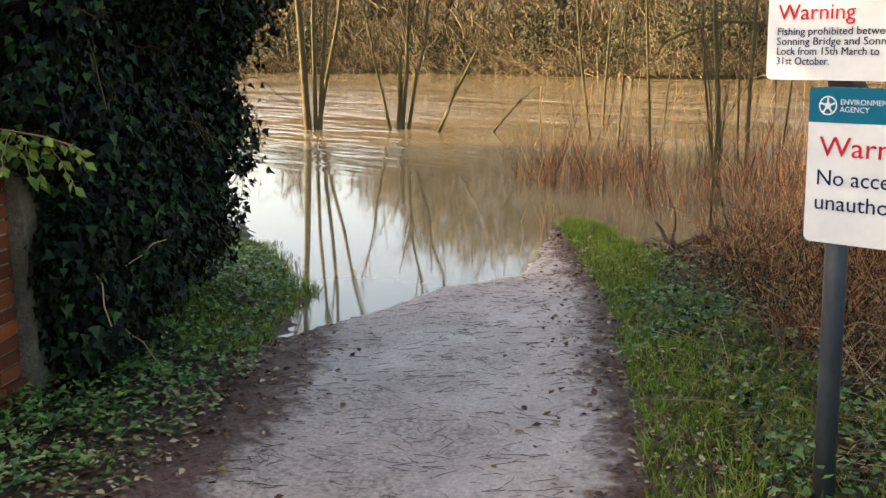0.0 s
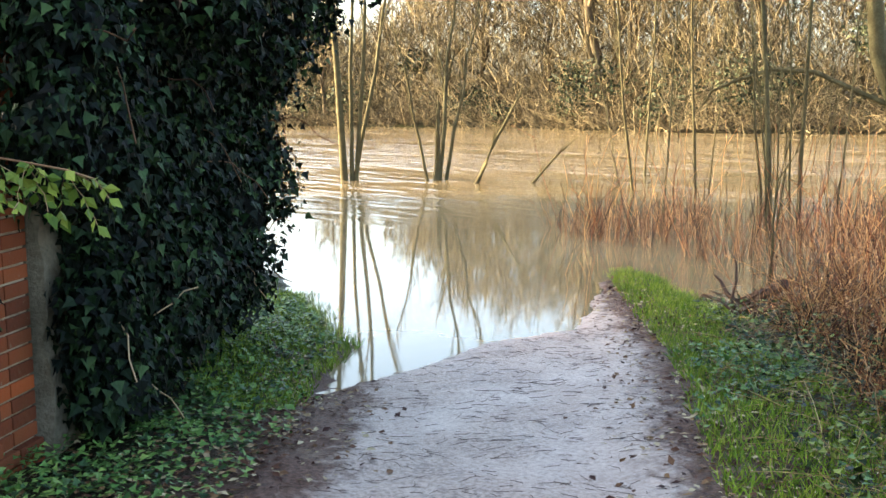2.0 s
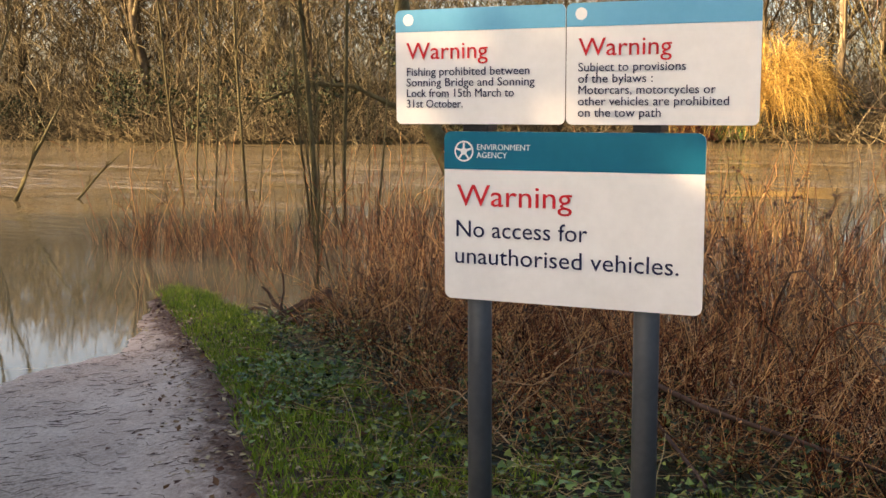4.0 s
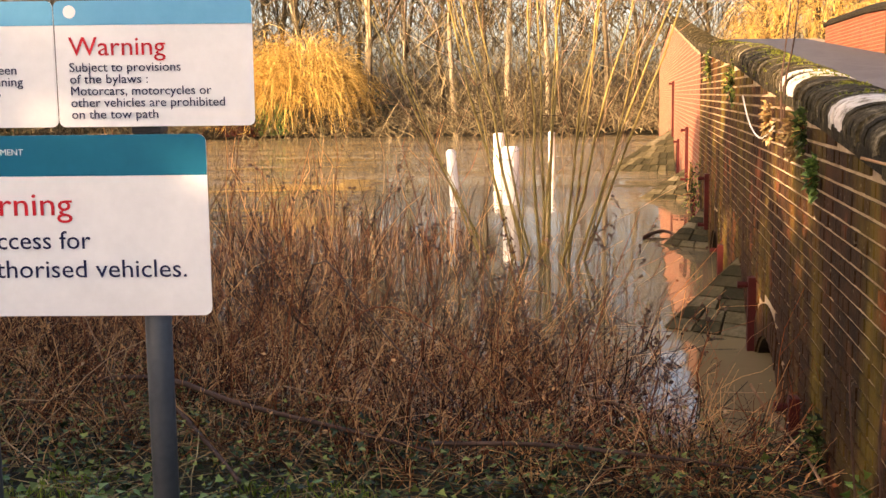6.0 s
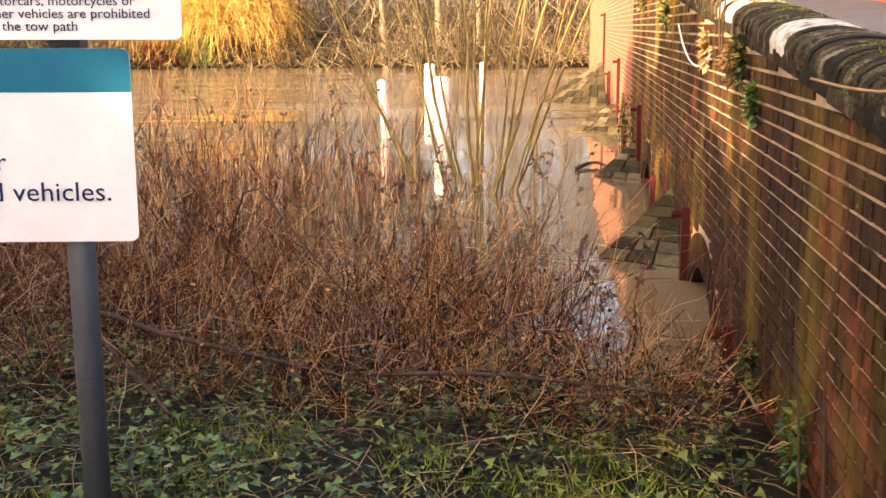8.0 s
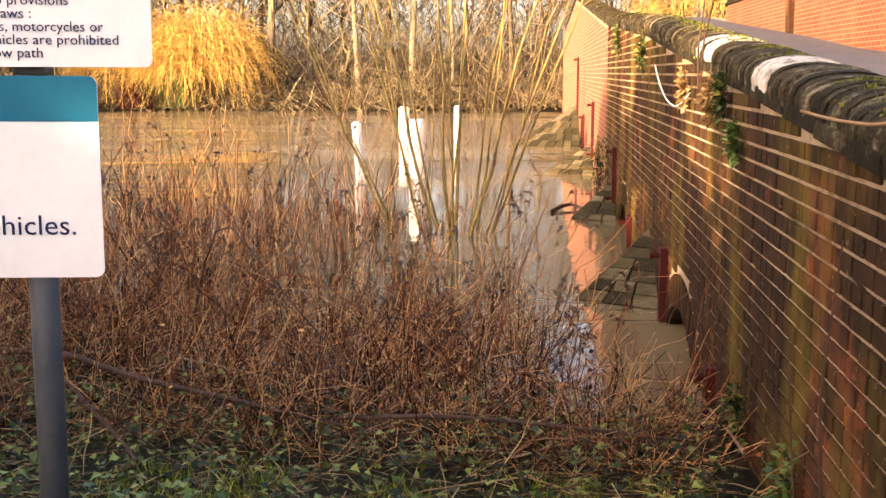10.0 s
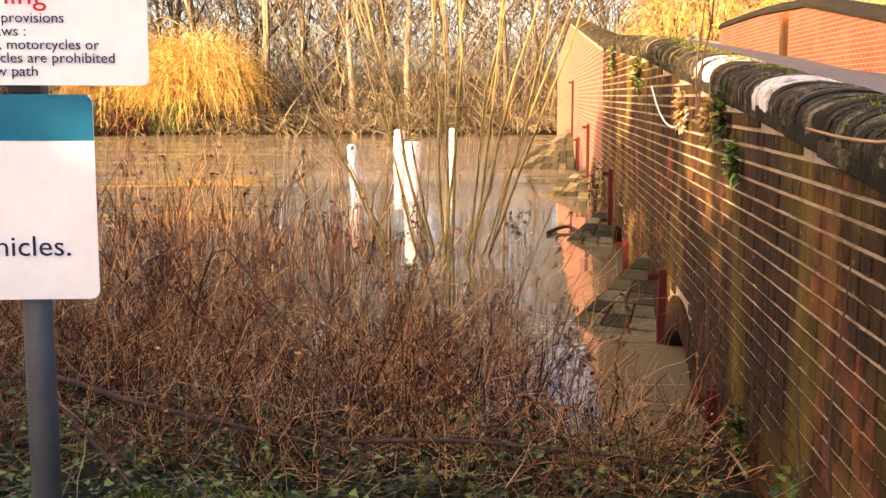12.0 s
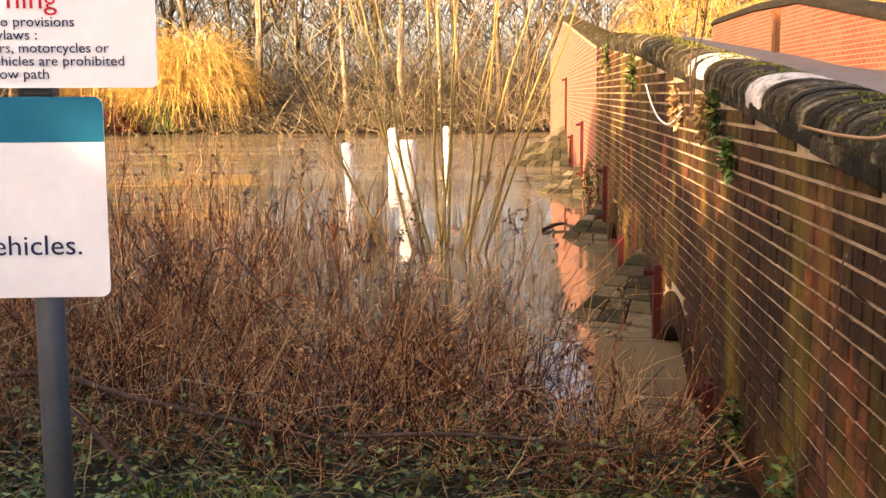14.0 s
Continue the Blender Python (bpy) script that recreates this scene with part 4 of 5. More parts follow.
def dead_scrub():
    """Dense leafless bramble and willowherb stems along the bank and out into the water."""
    def region(x, y):
        return (x < 0.75) & (y > 4.0 + 0.12 * np.abs(x) - 0.25 * np.maximum(-2.2 - x, 0)) & (x > -6.0) & (y < 9.0 - 0.15 * x) & outside_track(x, y, 0.95) & ((y < 5.2) | (x < 0.05 - 0.04 * (y - 5.2)))
    for name, n, mat_, hgt, rad in (("dead_scrub", 6200, "stem_brown", (0.3, 1.25), (0.0015, 0.0052)), ("dry_stems", 650, "stem_grey", (0.4, 1.3), (0.002, 0.004))):
        p = scatter(int(n * 1.2), region, (-6.2, 3.0), (0.8, 10.0))
        p = p[smooth_noise(p[:, 0], p[:, 1], 0.55, 47) > -0.12 + rng.normal(0, 0.12, len(p))]
        p = p[rng.uniform(0, 1, len(p)) < np.clip(1.05 - (p[:, 1] - 5.7) * 0.27 - 0.12 * np.maximum(p[:, 0] + 1.2, 0), 0.2, 1)]
        n = len(p)
        b = ground_points(p)
        tall = 0.78 + 0.45 * smooth_noise(p[:, 0], p[:, 1], 1.2, 44)
        near = np.clip((p[:, 1] - 3.9) / 1.6, 0.35, 1.0)
        L = rand(*hgt, n) * tall * near + np.maximum(-b[:, 2], 0)
        d = np.column_stack([rng.normal(0.16, 0.6, n), rng.normal(0, 0.5, n), np.ones(n)])
        P = arcs(b, d, L, 6, rng.uniform(-0.25, 0.5, n), 0.06)
        R = rand(*rad, n)[:, None] * np.linspace(1, 0.45, 6)[None]
        pieces = [tubes(P, R, 3)]
        k = 3
        i0 = rng.integers(2, 5, (n, k))
        B = P[np.arange(n)[:, None], i0].reshape(-1, 3)
        T = np.repeat(d, k, axis=0) + rng.normal(0, 0.8, (n * k, 3))
        Q = arcs(B, T, rand(0.1, 0.38, n * k), 4, 0.1, 0.06)
        pieces.append(tubes(Q, np.full((n * k, 4), 0.0016) * np.linspace(1, 0.6, 4), 3))
        # dry seed heads
        m = n
        tip = Q[rng.integers(0, n * k, m), -1]
        pieces.append(leaves(tip, rng.normal(0, 1, (m, 3)), rng.normal(0, 1, (m, 3)), rand(0.012, 0.034, m)))
        v, f = join(pieces)
        stuff(name, v, f, mat_, "tangled leafless brown bramble and weed stems on the bank", "undergrowth")
    # long arching bramble canes
    n = 85
    p = scatter(n, lambda x, y: (y > 3.6) & (y < 6.3) & (x > -3.2) & (x < 0.6), (-3.2, 3.6), (0.7, 6.3))
    b = ground_points(p, 0.02)
    a = rand(0, 6.28, n)
    d = np.column_stack([np.cos(a), 0.5 * np.sin(a), rand(0.15, 0.9, n)])
    P = arcs(b, d, rand(0.7, 1.9, n), 9, rand(0.25, 0.55, n), 0.02)
    P[:, :, 2] = np.maximum(P[:, :, 2], ground_height(P[:, :, 0], P[:, :, 1]) + 0.02)
    P[:, :, 0] = np.minimum(P[:, :, 0], 0.8)
    v, f = tubes(P, rand(0.0015, 0.004, n)[:, None] * np.linspace(1, 0.5, 9)[None], 5)
    stuff("bramble_canes", v, f, "stem_grey", "long arching pale bramble canes", "brambles", True)


dead_scrub()


def reed_bed():
    """Drowned reddish reeds and willowherb between the path and the river."""
    def region(x, y):
        u = (x + 10.18) * 0.968 - (y - 8.98) * 0.252
        w = (x + 10.18) * 0.252 + (y - 8.98) * 0.968
        return (w > 0.25 * np.sin(u * 1.7)) & (u > -3.3) & (u < 7.5) & (w < 1.6 + (u + 3.3) * 1.2) & (w < 7)
    n = 5600
    p = scatter(n, region, (-20, 6), (-2.0, 20))
    clump = smooth_noise(p[:, 0], p[:, 1], 2.0, 71)
    p = p[clump > -0.05 + rng.normal(0, 0.12, n)]
    n = len(p)
    b = np.column_stack([p, np.full(n, -0.15)])
    L = rand(0.3, 0.95, n) * (0.85 + 0.7 * smooth_noise(p[:, 0], p[:, 1], 3.0, 72))
    d = np.column_stack([rng.normal(0, 0.2, n), rng.normal(0, 0.2, n), np.ones(n)])
    P = arcs(b, d, L, 5, rand(-0.02, 0.15, n), 0.03)
    v, f = join([tubes(P, rand(0.004, 0.008, n)[:, None] * np.linspace(1, 0.5, 5)[None], 3)])
    stuff("reed_bed", v, f, "reed", "reddish brown dead reeds standing in flood water", "reeds")
    m = 650
    i = rng.integers(0, n, m)
    P = arcs(b[i] + rng.normal(0, 0.1, (m, 3)) * (1, 1, 0), d[i] + rng.normal(0, 0.25, (m, 3)) * (1, 1, 0), rand(0.6, 1.9, m), 6, rand(-0.02, 0.1, m), 0.04)
    v, f = tubes(P, rand(0.004, 0.009, m)[:, None] * np.linspace(1, 0.4, 6)[None], 3)
    stuff("drowned_scrub", v, f, "stem_brown", "thin dark leafless scrub standing in water", "undergrowth")


reed_bed()


# ---- trees on the flooded bank ----
SAPLINGS = ((-14.3, 14.9, 7, 0.03, -0.03), (-11.5, 13.4, 8, 0.05, -0.05), (-11.25, 13.65, 8, 0.038, 0.03), (-7.3, 8.2, 3, 0.013, 0.03), (-19.4, 18.3, 7, 0.032, 0.05),
            (-12.9, 12.4, 5, 0.018, 0.06), (-10.1, 12.8, 5, 0.018, 0.1), (-9.5, 11.0, 4, 0.017, -0.08), (-16.5, 15.3, 6, 0.033, -0.1))
VIEW = np.array([0.55, 0.83])     # along the far shore, as the path sees it


def stem_clump(name, x, y, stems, label, twigs=(7, 5)):
    """Bare stems from one stool: each (lean along the shore, lean away, length, radius)."""
    ob = thing(name, label, "tree", at=(x, y, 0))
    fine = []
    for dx, dy, L, r in stems:
        d = VIEW * dx + np.array([-0.83, 0.55]) * dy
        lv = branching((*(VIEW * rng.normal(dx * 0.8, 0.06)), -0.4), (d[0], d[1], 1), L, r, 2, twigs, 0.35, 0.25, 0.0, 0.012, 0.35, 0.5, 0.005)
        tube_part("stem", lv[:1], "bark_olive", ob)
        fine += lv[1:]
    tube_part("crown", fine, "bark_olive", ob, "thin bare twigs", sides=(4, 3) * 8)
    return ob


stem_clump("alder_clump", -23.1, 12.45, ((-0.05, 0.0, 9, 0.095), (0.02, 0.05, 9, 0.055), (0.07, 0.0, 9, 0.06), (0.2, 0.1, 9, 0.055)), "slender leafless alder stems rising from flood water")
stem_clump("young_tree", -21.65, 13.95, ((0.04, 0.0, 2.2, 0.09), (-0.2, -0.1, 4, 0.04), (0.1, 0.15, 5, 0.06), (0.2, 0.1, 5, 0.05)), "bare young tree forking low above the water", (10, 6))
stem_clump("leaning_sapling", -20.36, 13.55, ((0.5, 0.1, 2.7, 0.06),), "dark leaning stem in the flood", (5, 3))
stem_clump("leaning_sapling", -19.9, 14.0, ((0.95, 0.1, 2.0, 0.04),), "thin leaning stem in the flood", (5, 3))
for x, y, L, r, dx in SAPLINGS:
    stem_clump("sapling", x, y, ((dx, 0.0, L, r), (dx + rng.normal(0, 0.12), rng.normal(0, 0.1), L * 0.7, r * 0.5)), "thin leafless sapling standing in flood water")


def arching_bough():
    """A leaning trunk beside the boards whose bough arches down over the reeds."""
    ob = thing("leaning_tree", "leaning mossy tree with a bough arched over the reeds", "tree", at=(-9.95, 15.64, 0))
    P = np.array([[(0, 0, -0.4), (-0.06, -0.03, 0.16), (-0.39, -0.24, 0.99), (-0.63, -0.39, 1.54), (-0.92, -0.59, 2.46), (-1.02, -0.66, 3.65), (-1.1, -0.7, 5.2)]])
    tube_part("trunk", [(P, np.array([[0.22, 0.2, 0.18, 0.16, 0.14, 0.13, 0.1]]))], "bark_olive", ob, "thick leaning mossy trunk")
    B = np.array([[(-0.8, -0.5, 1.7), (-1.16, -0.76, 1.91), (-1.69, -1.14, 2.23), (-2.2, -1.55, 2.28), (-2.63, -1.9, 2.11), (-2.91, -2.15, 1.95), (-3.05, -2.28, 1.66)]])
    tube_part("bough", [(B, np.array([[0.05, 0.042, 0.038, 0.034, 0.026, 0.02, 0.012]]))], "bark_olive", ob, "thin arched bough")
    n = 40
    i = rng.integers(1, 6, n)
    Q = arcs(B[0, i] + rng.normal(0, 0.05, (n, 3)), np.column_stack([rng.normal(-0.3, 0.5, n), rng.normal(0, 0.4, n), rng.normal(-0.1, 0.5, n)]), rand(0.3, 0.9, n), 5, 0.2, 0.05)
    tube_part("crown", [(Q, np.full((n, 5), 0.006))], "bark_olive", ob, sides=(3,))["kind"] = "stuff"


arching_bough()


def debris():
    ob = thing("flood_debris", "heap of dark broken branches stranded on the bank", "driftwood", at=(-6.45, 6.95, 0.03))
    n = 26
    d = np.column_stack([rng.normal(0.5, 0.6, n), rng.normal(0, 0.5, n), rand(0.05, 0.9, n)])
    P = arcs(rng.normal(0, 1, (n, 3)) * (0.22, 0.15, 0.02), d, rand(0.25, 0.6, n), 5, 0.1, 0.08)
    tube_part("branches", [(P, rand(0.008, 0.03, n)[:, None] * np.linspace(1, 0.4, 5)[None])], "wood_dead", ob, sides=(5,))
    bm = bmesh.new()
    bmesh.ops.create_cone(bm, cap_ends=True, segments=9, radius1=0.07, radius2=0.05, depth=0.6)
    for v in bm.verts:
        v.co += Vector((rng.normal(0, 0.008), rng.normal(0, 0.008), 0))
    bm.transform(Matrix.Translation((0.05, 0, 0.12)) @ Matrix.Rotation(radians(60), 4, 'Y'))
    part("log", bm, "wood_dead", ob)


debris()


# ---- gateway pier, wall and ivy beside the path ----
PIER = (-5.30, 0.51)


def brick_pier():
    ob = thing("brick_pier", "orange-red brick gate pier half hidden by ivy", "pier", at=(PIER[0], PIER[1], 0.1))
    ob.rotation_euler = (0, 0, radians(46))
    part("core", box(bmesh.new(), (-0.44, -0.2, -0.2), (-0.01, 0.20, 2.6)), "mortar", ob)
    for row in range(32):
        z = row * 0.075 + 0.03
        plinth = 0.03 if row < 3 else 0.0
        for j in range(2):
            for face in (0, 1):
                if face == 0:     # side to the path
                    w = 0.21
                    c = (-0.11 - j * 0.225 + (0.05 if row % 2 else 0), -0.2 - plinth)
                    bm = box(bmesh.new(), (c[0] - w / 2, c[1] - 0.004, z - 0.031), (c[0] + w / 2, c[1] + 0.05, z + 0.031), 0.004)
                else:
                    c = (0.0 + plinth, -0.1 + j * 0.21)
                    w = 0.20
                    bm = box(bmesh.new(), (c[0] - 0.05, c[1] - w / 2, z - 0.031), (c[0] + 0.004, c[1] + w / 2, z + 0.031), 0.004)
                part("brick", bm, "brick_pier", ob)


brick_pier()


def garden_wall():
    """Rendered wall running back from the pier under the ivy."""
    bm = bmesh.new()
    a, b = Vector((-5.42, 0.72, 0)), Vector((-8.35, 2.93, 0))
    t = Vector((-(b - a).y, (b - a).x, 0)).normalized() * 0.3
    n, hs = 60, [-0.3] + [0.05 + 0.12 * k for k in range(20)] + [2.5]
    rows = []
    for i in range(n + 1):
        p = a.lerp(b, i / n)
        face = [(p.x + 0.03 * w * t.x, p.y + 0.03 * w * t.y, h) for h, w in zip(hs, rng.normal(0, 1.6, len(hs)))]
        rows.append([bm.verts.new(q) for q in face + [(p.x + t.x, p.y + t.y, 2.5), (p.x + t.x, p.y + t.y, -0.3)]])
    for p, q in zip(rows, rows[1:]):
        for i in range(len(p)):
            bm.faces.new((p[i], p[(i + 1) % len(p)], q[(i + 1) % len(p)], q[i]))
    bm.faces.new(rows[0])
    bm.faces.new(rows[-1][::-1])
    tagged(part("garden_wall", bm, "render_wall"), "crumbling grey rendered garden wall under ivy", "wall", kind="structure")


garden_wall()


def ivy():
    """A great bank of ivy over the wall: near-black blobs for its inner shade, leaves hanging in tiers outside."""
    ob = thing("ivy_bank", "dense dark green ivy smothering a garden wall", "ivy")
    lumps = []
    a, b = np.array([-6.3, 2.05]), np.array([-8.6, 4.95])
    for i in range(84):
        s = rng.uniform(0, 1)
        z = rng.uniform(0.5, 4.6) if i > 26 else rng.uniform(0.42, 0.9)
        s = max(s, 0.12)
        if z < 2.5:
            s = min(s, 0.84 - 0.05 * (2.5 - z))
        c = a + (b - a) * s
        n = np.array([(b - a)[1], -(b - a)[0]]) / np.linalg.norm(b - a)
        out = -0.22 + 0.3 * rng.uniform(0, 1) + 0.72 * np.clip((z - 2.1) / 0.7, 0, 1)
        lumps.append((*(c + n * out), z, rng.uniform(0.32, 0.62)))
    for i in range(14):
        z = rng.uniform(0.35, 4.4)
        back = 0.5 * np.clip((2.7 - z) / 0.6, 0, 1)
        lumps.append((-8.55 + 0.62 * back + rng.normal(0, 0.2), 5.0 - 0.78 * back + rng.normal(0, 0.18), z, rng.uniform(0.25, 0.46)))
    for i in range(12):     # overhang at the end
        lumps.append((-8.05 + rng.normal(0, 0.2), 5.3 + rng.normal(0, 0.2), rng.uniform(2.75, 4.4), rng.uniform(0.3, 0.5)))
    for i in range(22):      # over the pier
        lumps.append((-5.95 + rng.normal(0, 0.2), 1.6 + rng.normal(0, 0.2), rng.uniform(1.62, 3.3), rng.uniform(0.24, 0.38)))
    for i in range(8):
        lumps.append((-6.05 + rng.normal(0, 0.1), 1.05 + rng.normal(0, 0.15), rng.uniform(0.9, 2.2), rng.uniform(0.15, 0.25)))
    lumps = np.array(lumps)
    lumps[:, 0], lumps[:, 1] = world(lumps[:, 0], lumps[:, 1])
    lumps[:, 2] = np.maximum(lumps[:, 2] * 0.895 + 0.17, 0.5)
    lumps[:, 3] *= 0.92
    down = []
    for i in range(26):     # down the rendered wall to the ground
        s = 0.055 + 0.018 * i
        down.append((-5.42 - 2.93 * s + 0.08, 0.72 + 2.21 * s + 0.1, rng.uniform(0.5, 2.4), rng.uniform(0.2, 0.32)))
    for s in (0.075, 0.12, 0.17, 0.22):
        for k in range(10):
            down.append((-5.42 - 2.93 * s + 0.07 + rng.normal(0, 0.03), 0.72 + 2.21 * s + 0.09 + rng.normal(0, 0.03), 0.46 + 0.21 * k + rng.normal(0, 0.05), rng.uniform(0.17, 0.26)))
    lumps = np.concatenate([lumps, np.array(down)])
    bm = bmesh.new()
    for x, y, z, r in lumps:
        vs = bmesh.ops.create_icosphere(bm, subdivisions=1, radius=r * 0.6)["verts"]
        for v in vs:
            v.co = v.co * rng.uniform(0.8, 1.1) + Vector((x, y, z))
    part("heart", bm, "ivy_inner_shade", ob, "near-black blobs standing for shade inside the ivy")
    per = 800
    n = len(lumps) * per
    k = np.repeat(np.arange(len(lumps)), per)
    u = rng.normal(0, 1, (n, 3))
    u /= np.linalg.norm(u, axis=1, keepdims=True)
    C = lumps[k, :3] + u * (lumps[k, 3] * rng.uniform(0.6, 1.12, n))[:, None]
    # leaves deep inside other lumps are never seen
    keep = np.ones(n, bool)
    for x, y, z, r in lumps:
        keep &= np.linalg.norm(C - np.array([x, y, z]), axis=1) > r * 0.55
    keep &= C[:, 2] > 0.3
    keep &= smooth_noise(C[:, 0] + 0.6 * C[:, 1], C[:, 2] + 0.4 * C[:, 1], 0.34, 161) > -0.2 + rng.normal(0, 0.14, n)
    C, u = C[keep], u[keep]
    n = len(C)
    al = np.column_stack([u[:, 0] * 0.4, u[:, 1] * 0.4, np.full(n, -0.9)]) + rng.normal(0, 0.4, (n, 3))
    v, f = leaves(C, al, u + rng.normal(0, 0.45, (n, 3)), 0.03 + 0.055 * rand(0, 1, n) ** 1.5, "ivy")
    put("leaves", raw_mesh("leaves", v, f), "ivy_leaf", ob, "ivy leaves with shade and highlights in their colour")["kind"] = "stuff"
    m = 46
    i = rng.integers(0, n, m)
    P = arcs(C[i], u[i] * 0.6 + np.array([0, 0, 0.1]), rand(0.2, 0.55, m), 6, rand(0.1, 0.9, m), 0.06)
    tube_part("shoot", [(P, np.full((m, 6), 0.004))], "stem_grey", ob, sides=(4,))["kind"] = "stuff"


ivy()


def hanging_spray():
    """Young yellow-green spray that hangs out before the ivy."""
    ob = thing("leafy_spray", "drooping spray of yellow-green privet leaves", "branch", at=(-4.61, 0.345, 1.674))
    ob.scale = (0.93, 0.93, 0.93)
    ob.rotation_euler = (0, 0, TURN)
    P = np.array([[(-0.35, -0.25, 0.22), (-0.2, -0.1, 0.08), (-0.05, 0.0, 0.0), (0.1, 0.1, -0.03), (0.22, 0.2, -0.06), (0.3, 0.28, -0.1), (0.34, 0.32, -0.18)]])
    Q = arcs(np.repeat(P[0, 2:5], 3, axis=0), np.column_stack([rng.normal(0.2, 0.3, 9), rng.normal(0.2, 0.3, 9), rng.normal(-0.6, 0.2, 9)]), rand(0.12, 0.26, 9), 7, 0.1, 0.03)
    tube_part("twig", [(P, np.full((1, 7), 0.005)), (Q, np.full((9, 7), 0.0022))], "stem_grey", ob, "thin pale twig", sides=(5, 3))
    B = np.concatenate([Q[:, i] for i in (2, 3, 4, 5, 6)] * 2 + [P[:, i] for i in (3, 4, 5, 6)] * 4)
    n = len(B)
    v, f = leaves(B, np.column_stack([rng.normal(0.3, 0.6, n), rng.normal(0.3, 0.6, n), rng.normal(-0.6, 0.4, n)]), rng.normal(0, 1, (n, 3)), rand(0.045, 0.085, n))
    put("leaves", raw_mesh("leaves", v, f), "lime_leaf", ob, "yellow-green pointed leaves")


hanging_spray()


# ---- ground cover ----
def ground_cover():
    def left(x, y):
        a, b = local(x, y)
        return outside_track(x, y, 0.05) & (a < -3.6) & (b < 6.2) & (a > -9.4) & (b > -0.4) & (signed_distance(x, y, SHORE) > 0.05) & (b < 8.0 + 0.8 * (a + 9.0))
    n = 32000
    p = scatter(n, left, (-9.6, -2.0), (-2.6, 5.0))
    dens = np.clip(-signed_distance(p[:, 0], p[:, 1], TRACK) / 0.5, 0.12, 1.0) * (0.75 + 0.8 * smooth_noise(p[:, 0], p[:, 1], 0.9, 81))
    p = p[rng.uniform(0, 1, n) < dens]
    n = len(p)
    b = ground_points(p, 0.0)
    b[:, 2] += rand(0.01, 0.10, n)
    v, f = leaves(b, np.column_stack([rng.normal(0, 1, n), rng.normal(0, 1, n), rng.normal(0.1, 0.3, n)]), np.column_stack([rng.normal(0, 0.4, (n, 2)), np.ones(n)]), 0.018 + 0.036 * rand(0, 1, n) ** 1.3, "ivy")
    stuff("ground_ivy", v, f, "ground_leaf", "low green ivy and nettle leaves beside the path", "ground cover")

    def litter(x, y):
        s = signed_distance(x, y, TRACK)
        return (s < 0.6) & (s > -2.2) & (signed_distance(x, y, SHORE) > 0.05) & (y > -1.5)
    n = 34000
    p = scatter(n, litter, (-8.5, -1.5), (-0.6, 8.0))
    s = signed_distance(p[:, 0], p[:, 1], TRACK)
    p = p[rng.uniform(0, 1, n) < np.exp(-np.abs(s + 0.2) / np.where(s > 0, 0.22, 0.6))]
    n = len(p)
    b = ground_points(p, 0.012)
    v, f = leaves(b, np.column_stack([rng.normal(0, 1, (n, 2)), rng.normal(0, 0.15, n)]), np.column_stack([rng.normal(0, 0.3, (n, 2)), np.ones(n)]), rand(0.02, 0.06, n))
    stuff("leaf_litter", v, f, "dead_leaf", "sodden brown fallen leaves along the path edges", "leaves")

    def strip(x, y):
        s = signed_distance(x, y, TRACK)
        return (s < -0.08) & (s > -0.85 - 0.3 * np.sin(y * 2)) & (local(x, y)[0] > -8.4) & (local(x, y)[0] > -5.5 - 0.62 * (local(x, y)[1] - 4)) & (y > 1.0) & (signed_distance(x, y, SHORE) > -0.22)

    def strip_left(x, y):
        return outside_track(x, y, 0.1) & (x < -5.9) & (x > -9.8) & (signed_distance(x, y, SHORE) > -0.25) & (signed_distance(x, y, SHORE) < 1.0) & (y > 1.9) & (y < 5.2) & (y > 0.55 * (-5.6 - x) + 1.0)
    pieces = []
    def near_tufts(x, y):
        return (x > -2.6) & (x < 0.5) & (y > 2.4) & (y < 4.1) & outside_track(x, y, 0.6) & (smooth_noise(x, y, 0.9, 97) > 0.02)
    for fn, n, lo, hi in ((near_tufts, 3500, (-2.6, 2.4), (0.5, 4.1)), (strip, 17000, (-9.2, 1.0), (-1.2, 8.4)), (strip_left, 9000, (-9.8, 1.8), (-5.9, 5.4))):
        p = scatter(n, fn, lo, hi)
        keep = smooth_noise(p[:, 0], p[:, 1], 0.7, 91) > -0.35 + rng.normal(0, 0.15, n)
        p = p[keep]
        n = len(p)
        b = ground_points(p, -0.01)
        pieces.append(leaves(b, np.column_stack([rng.normal(0, 0.55, (n, 2)), np.ones(n)]), np.column_stack([rng.normal(0, 1, (n, 2)), np.full(n, 0.2)]), rand(0.04, 0.11, n), "blade"))
    v, f = join(pieces)
    stuff("grass", v, f, "grass", "bright green rough grass on the verge", "grass")

    # bramble leaves and straw at the foot of the scrub
    def foot(x, y):
        return (x < 0.7) & (y > 2.6) & (y < np.where(x < -2.4, 6.4, 5.3) + 0.4 * np.sin(x * 2)) & outside_track(x, y, 0.45) & (x > -6.5)
    n = 14000
    p = scatter(n, foot, (-6.2, 2.6), (0.7, 7.6))
    p = p[smooth_noise(p[:, 0], p[:, 1], 0.8, 95) > -0.2 + rng.normal(0, 0.15, n)]
    n = len(p)
    b = ground_points(p)
    b[:, 2] += rand(0.03, 0.3, n) * np.clip(0.75 + 0.6 * smooth_noise(p[:, 0], p[:, 1], 0.6, 96), 0.2, 1.4)
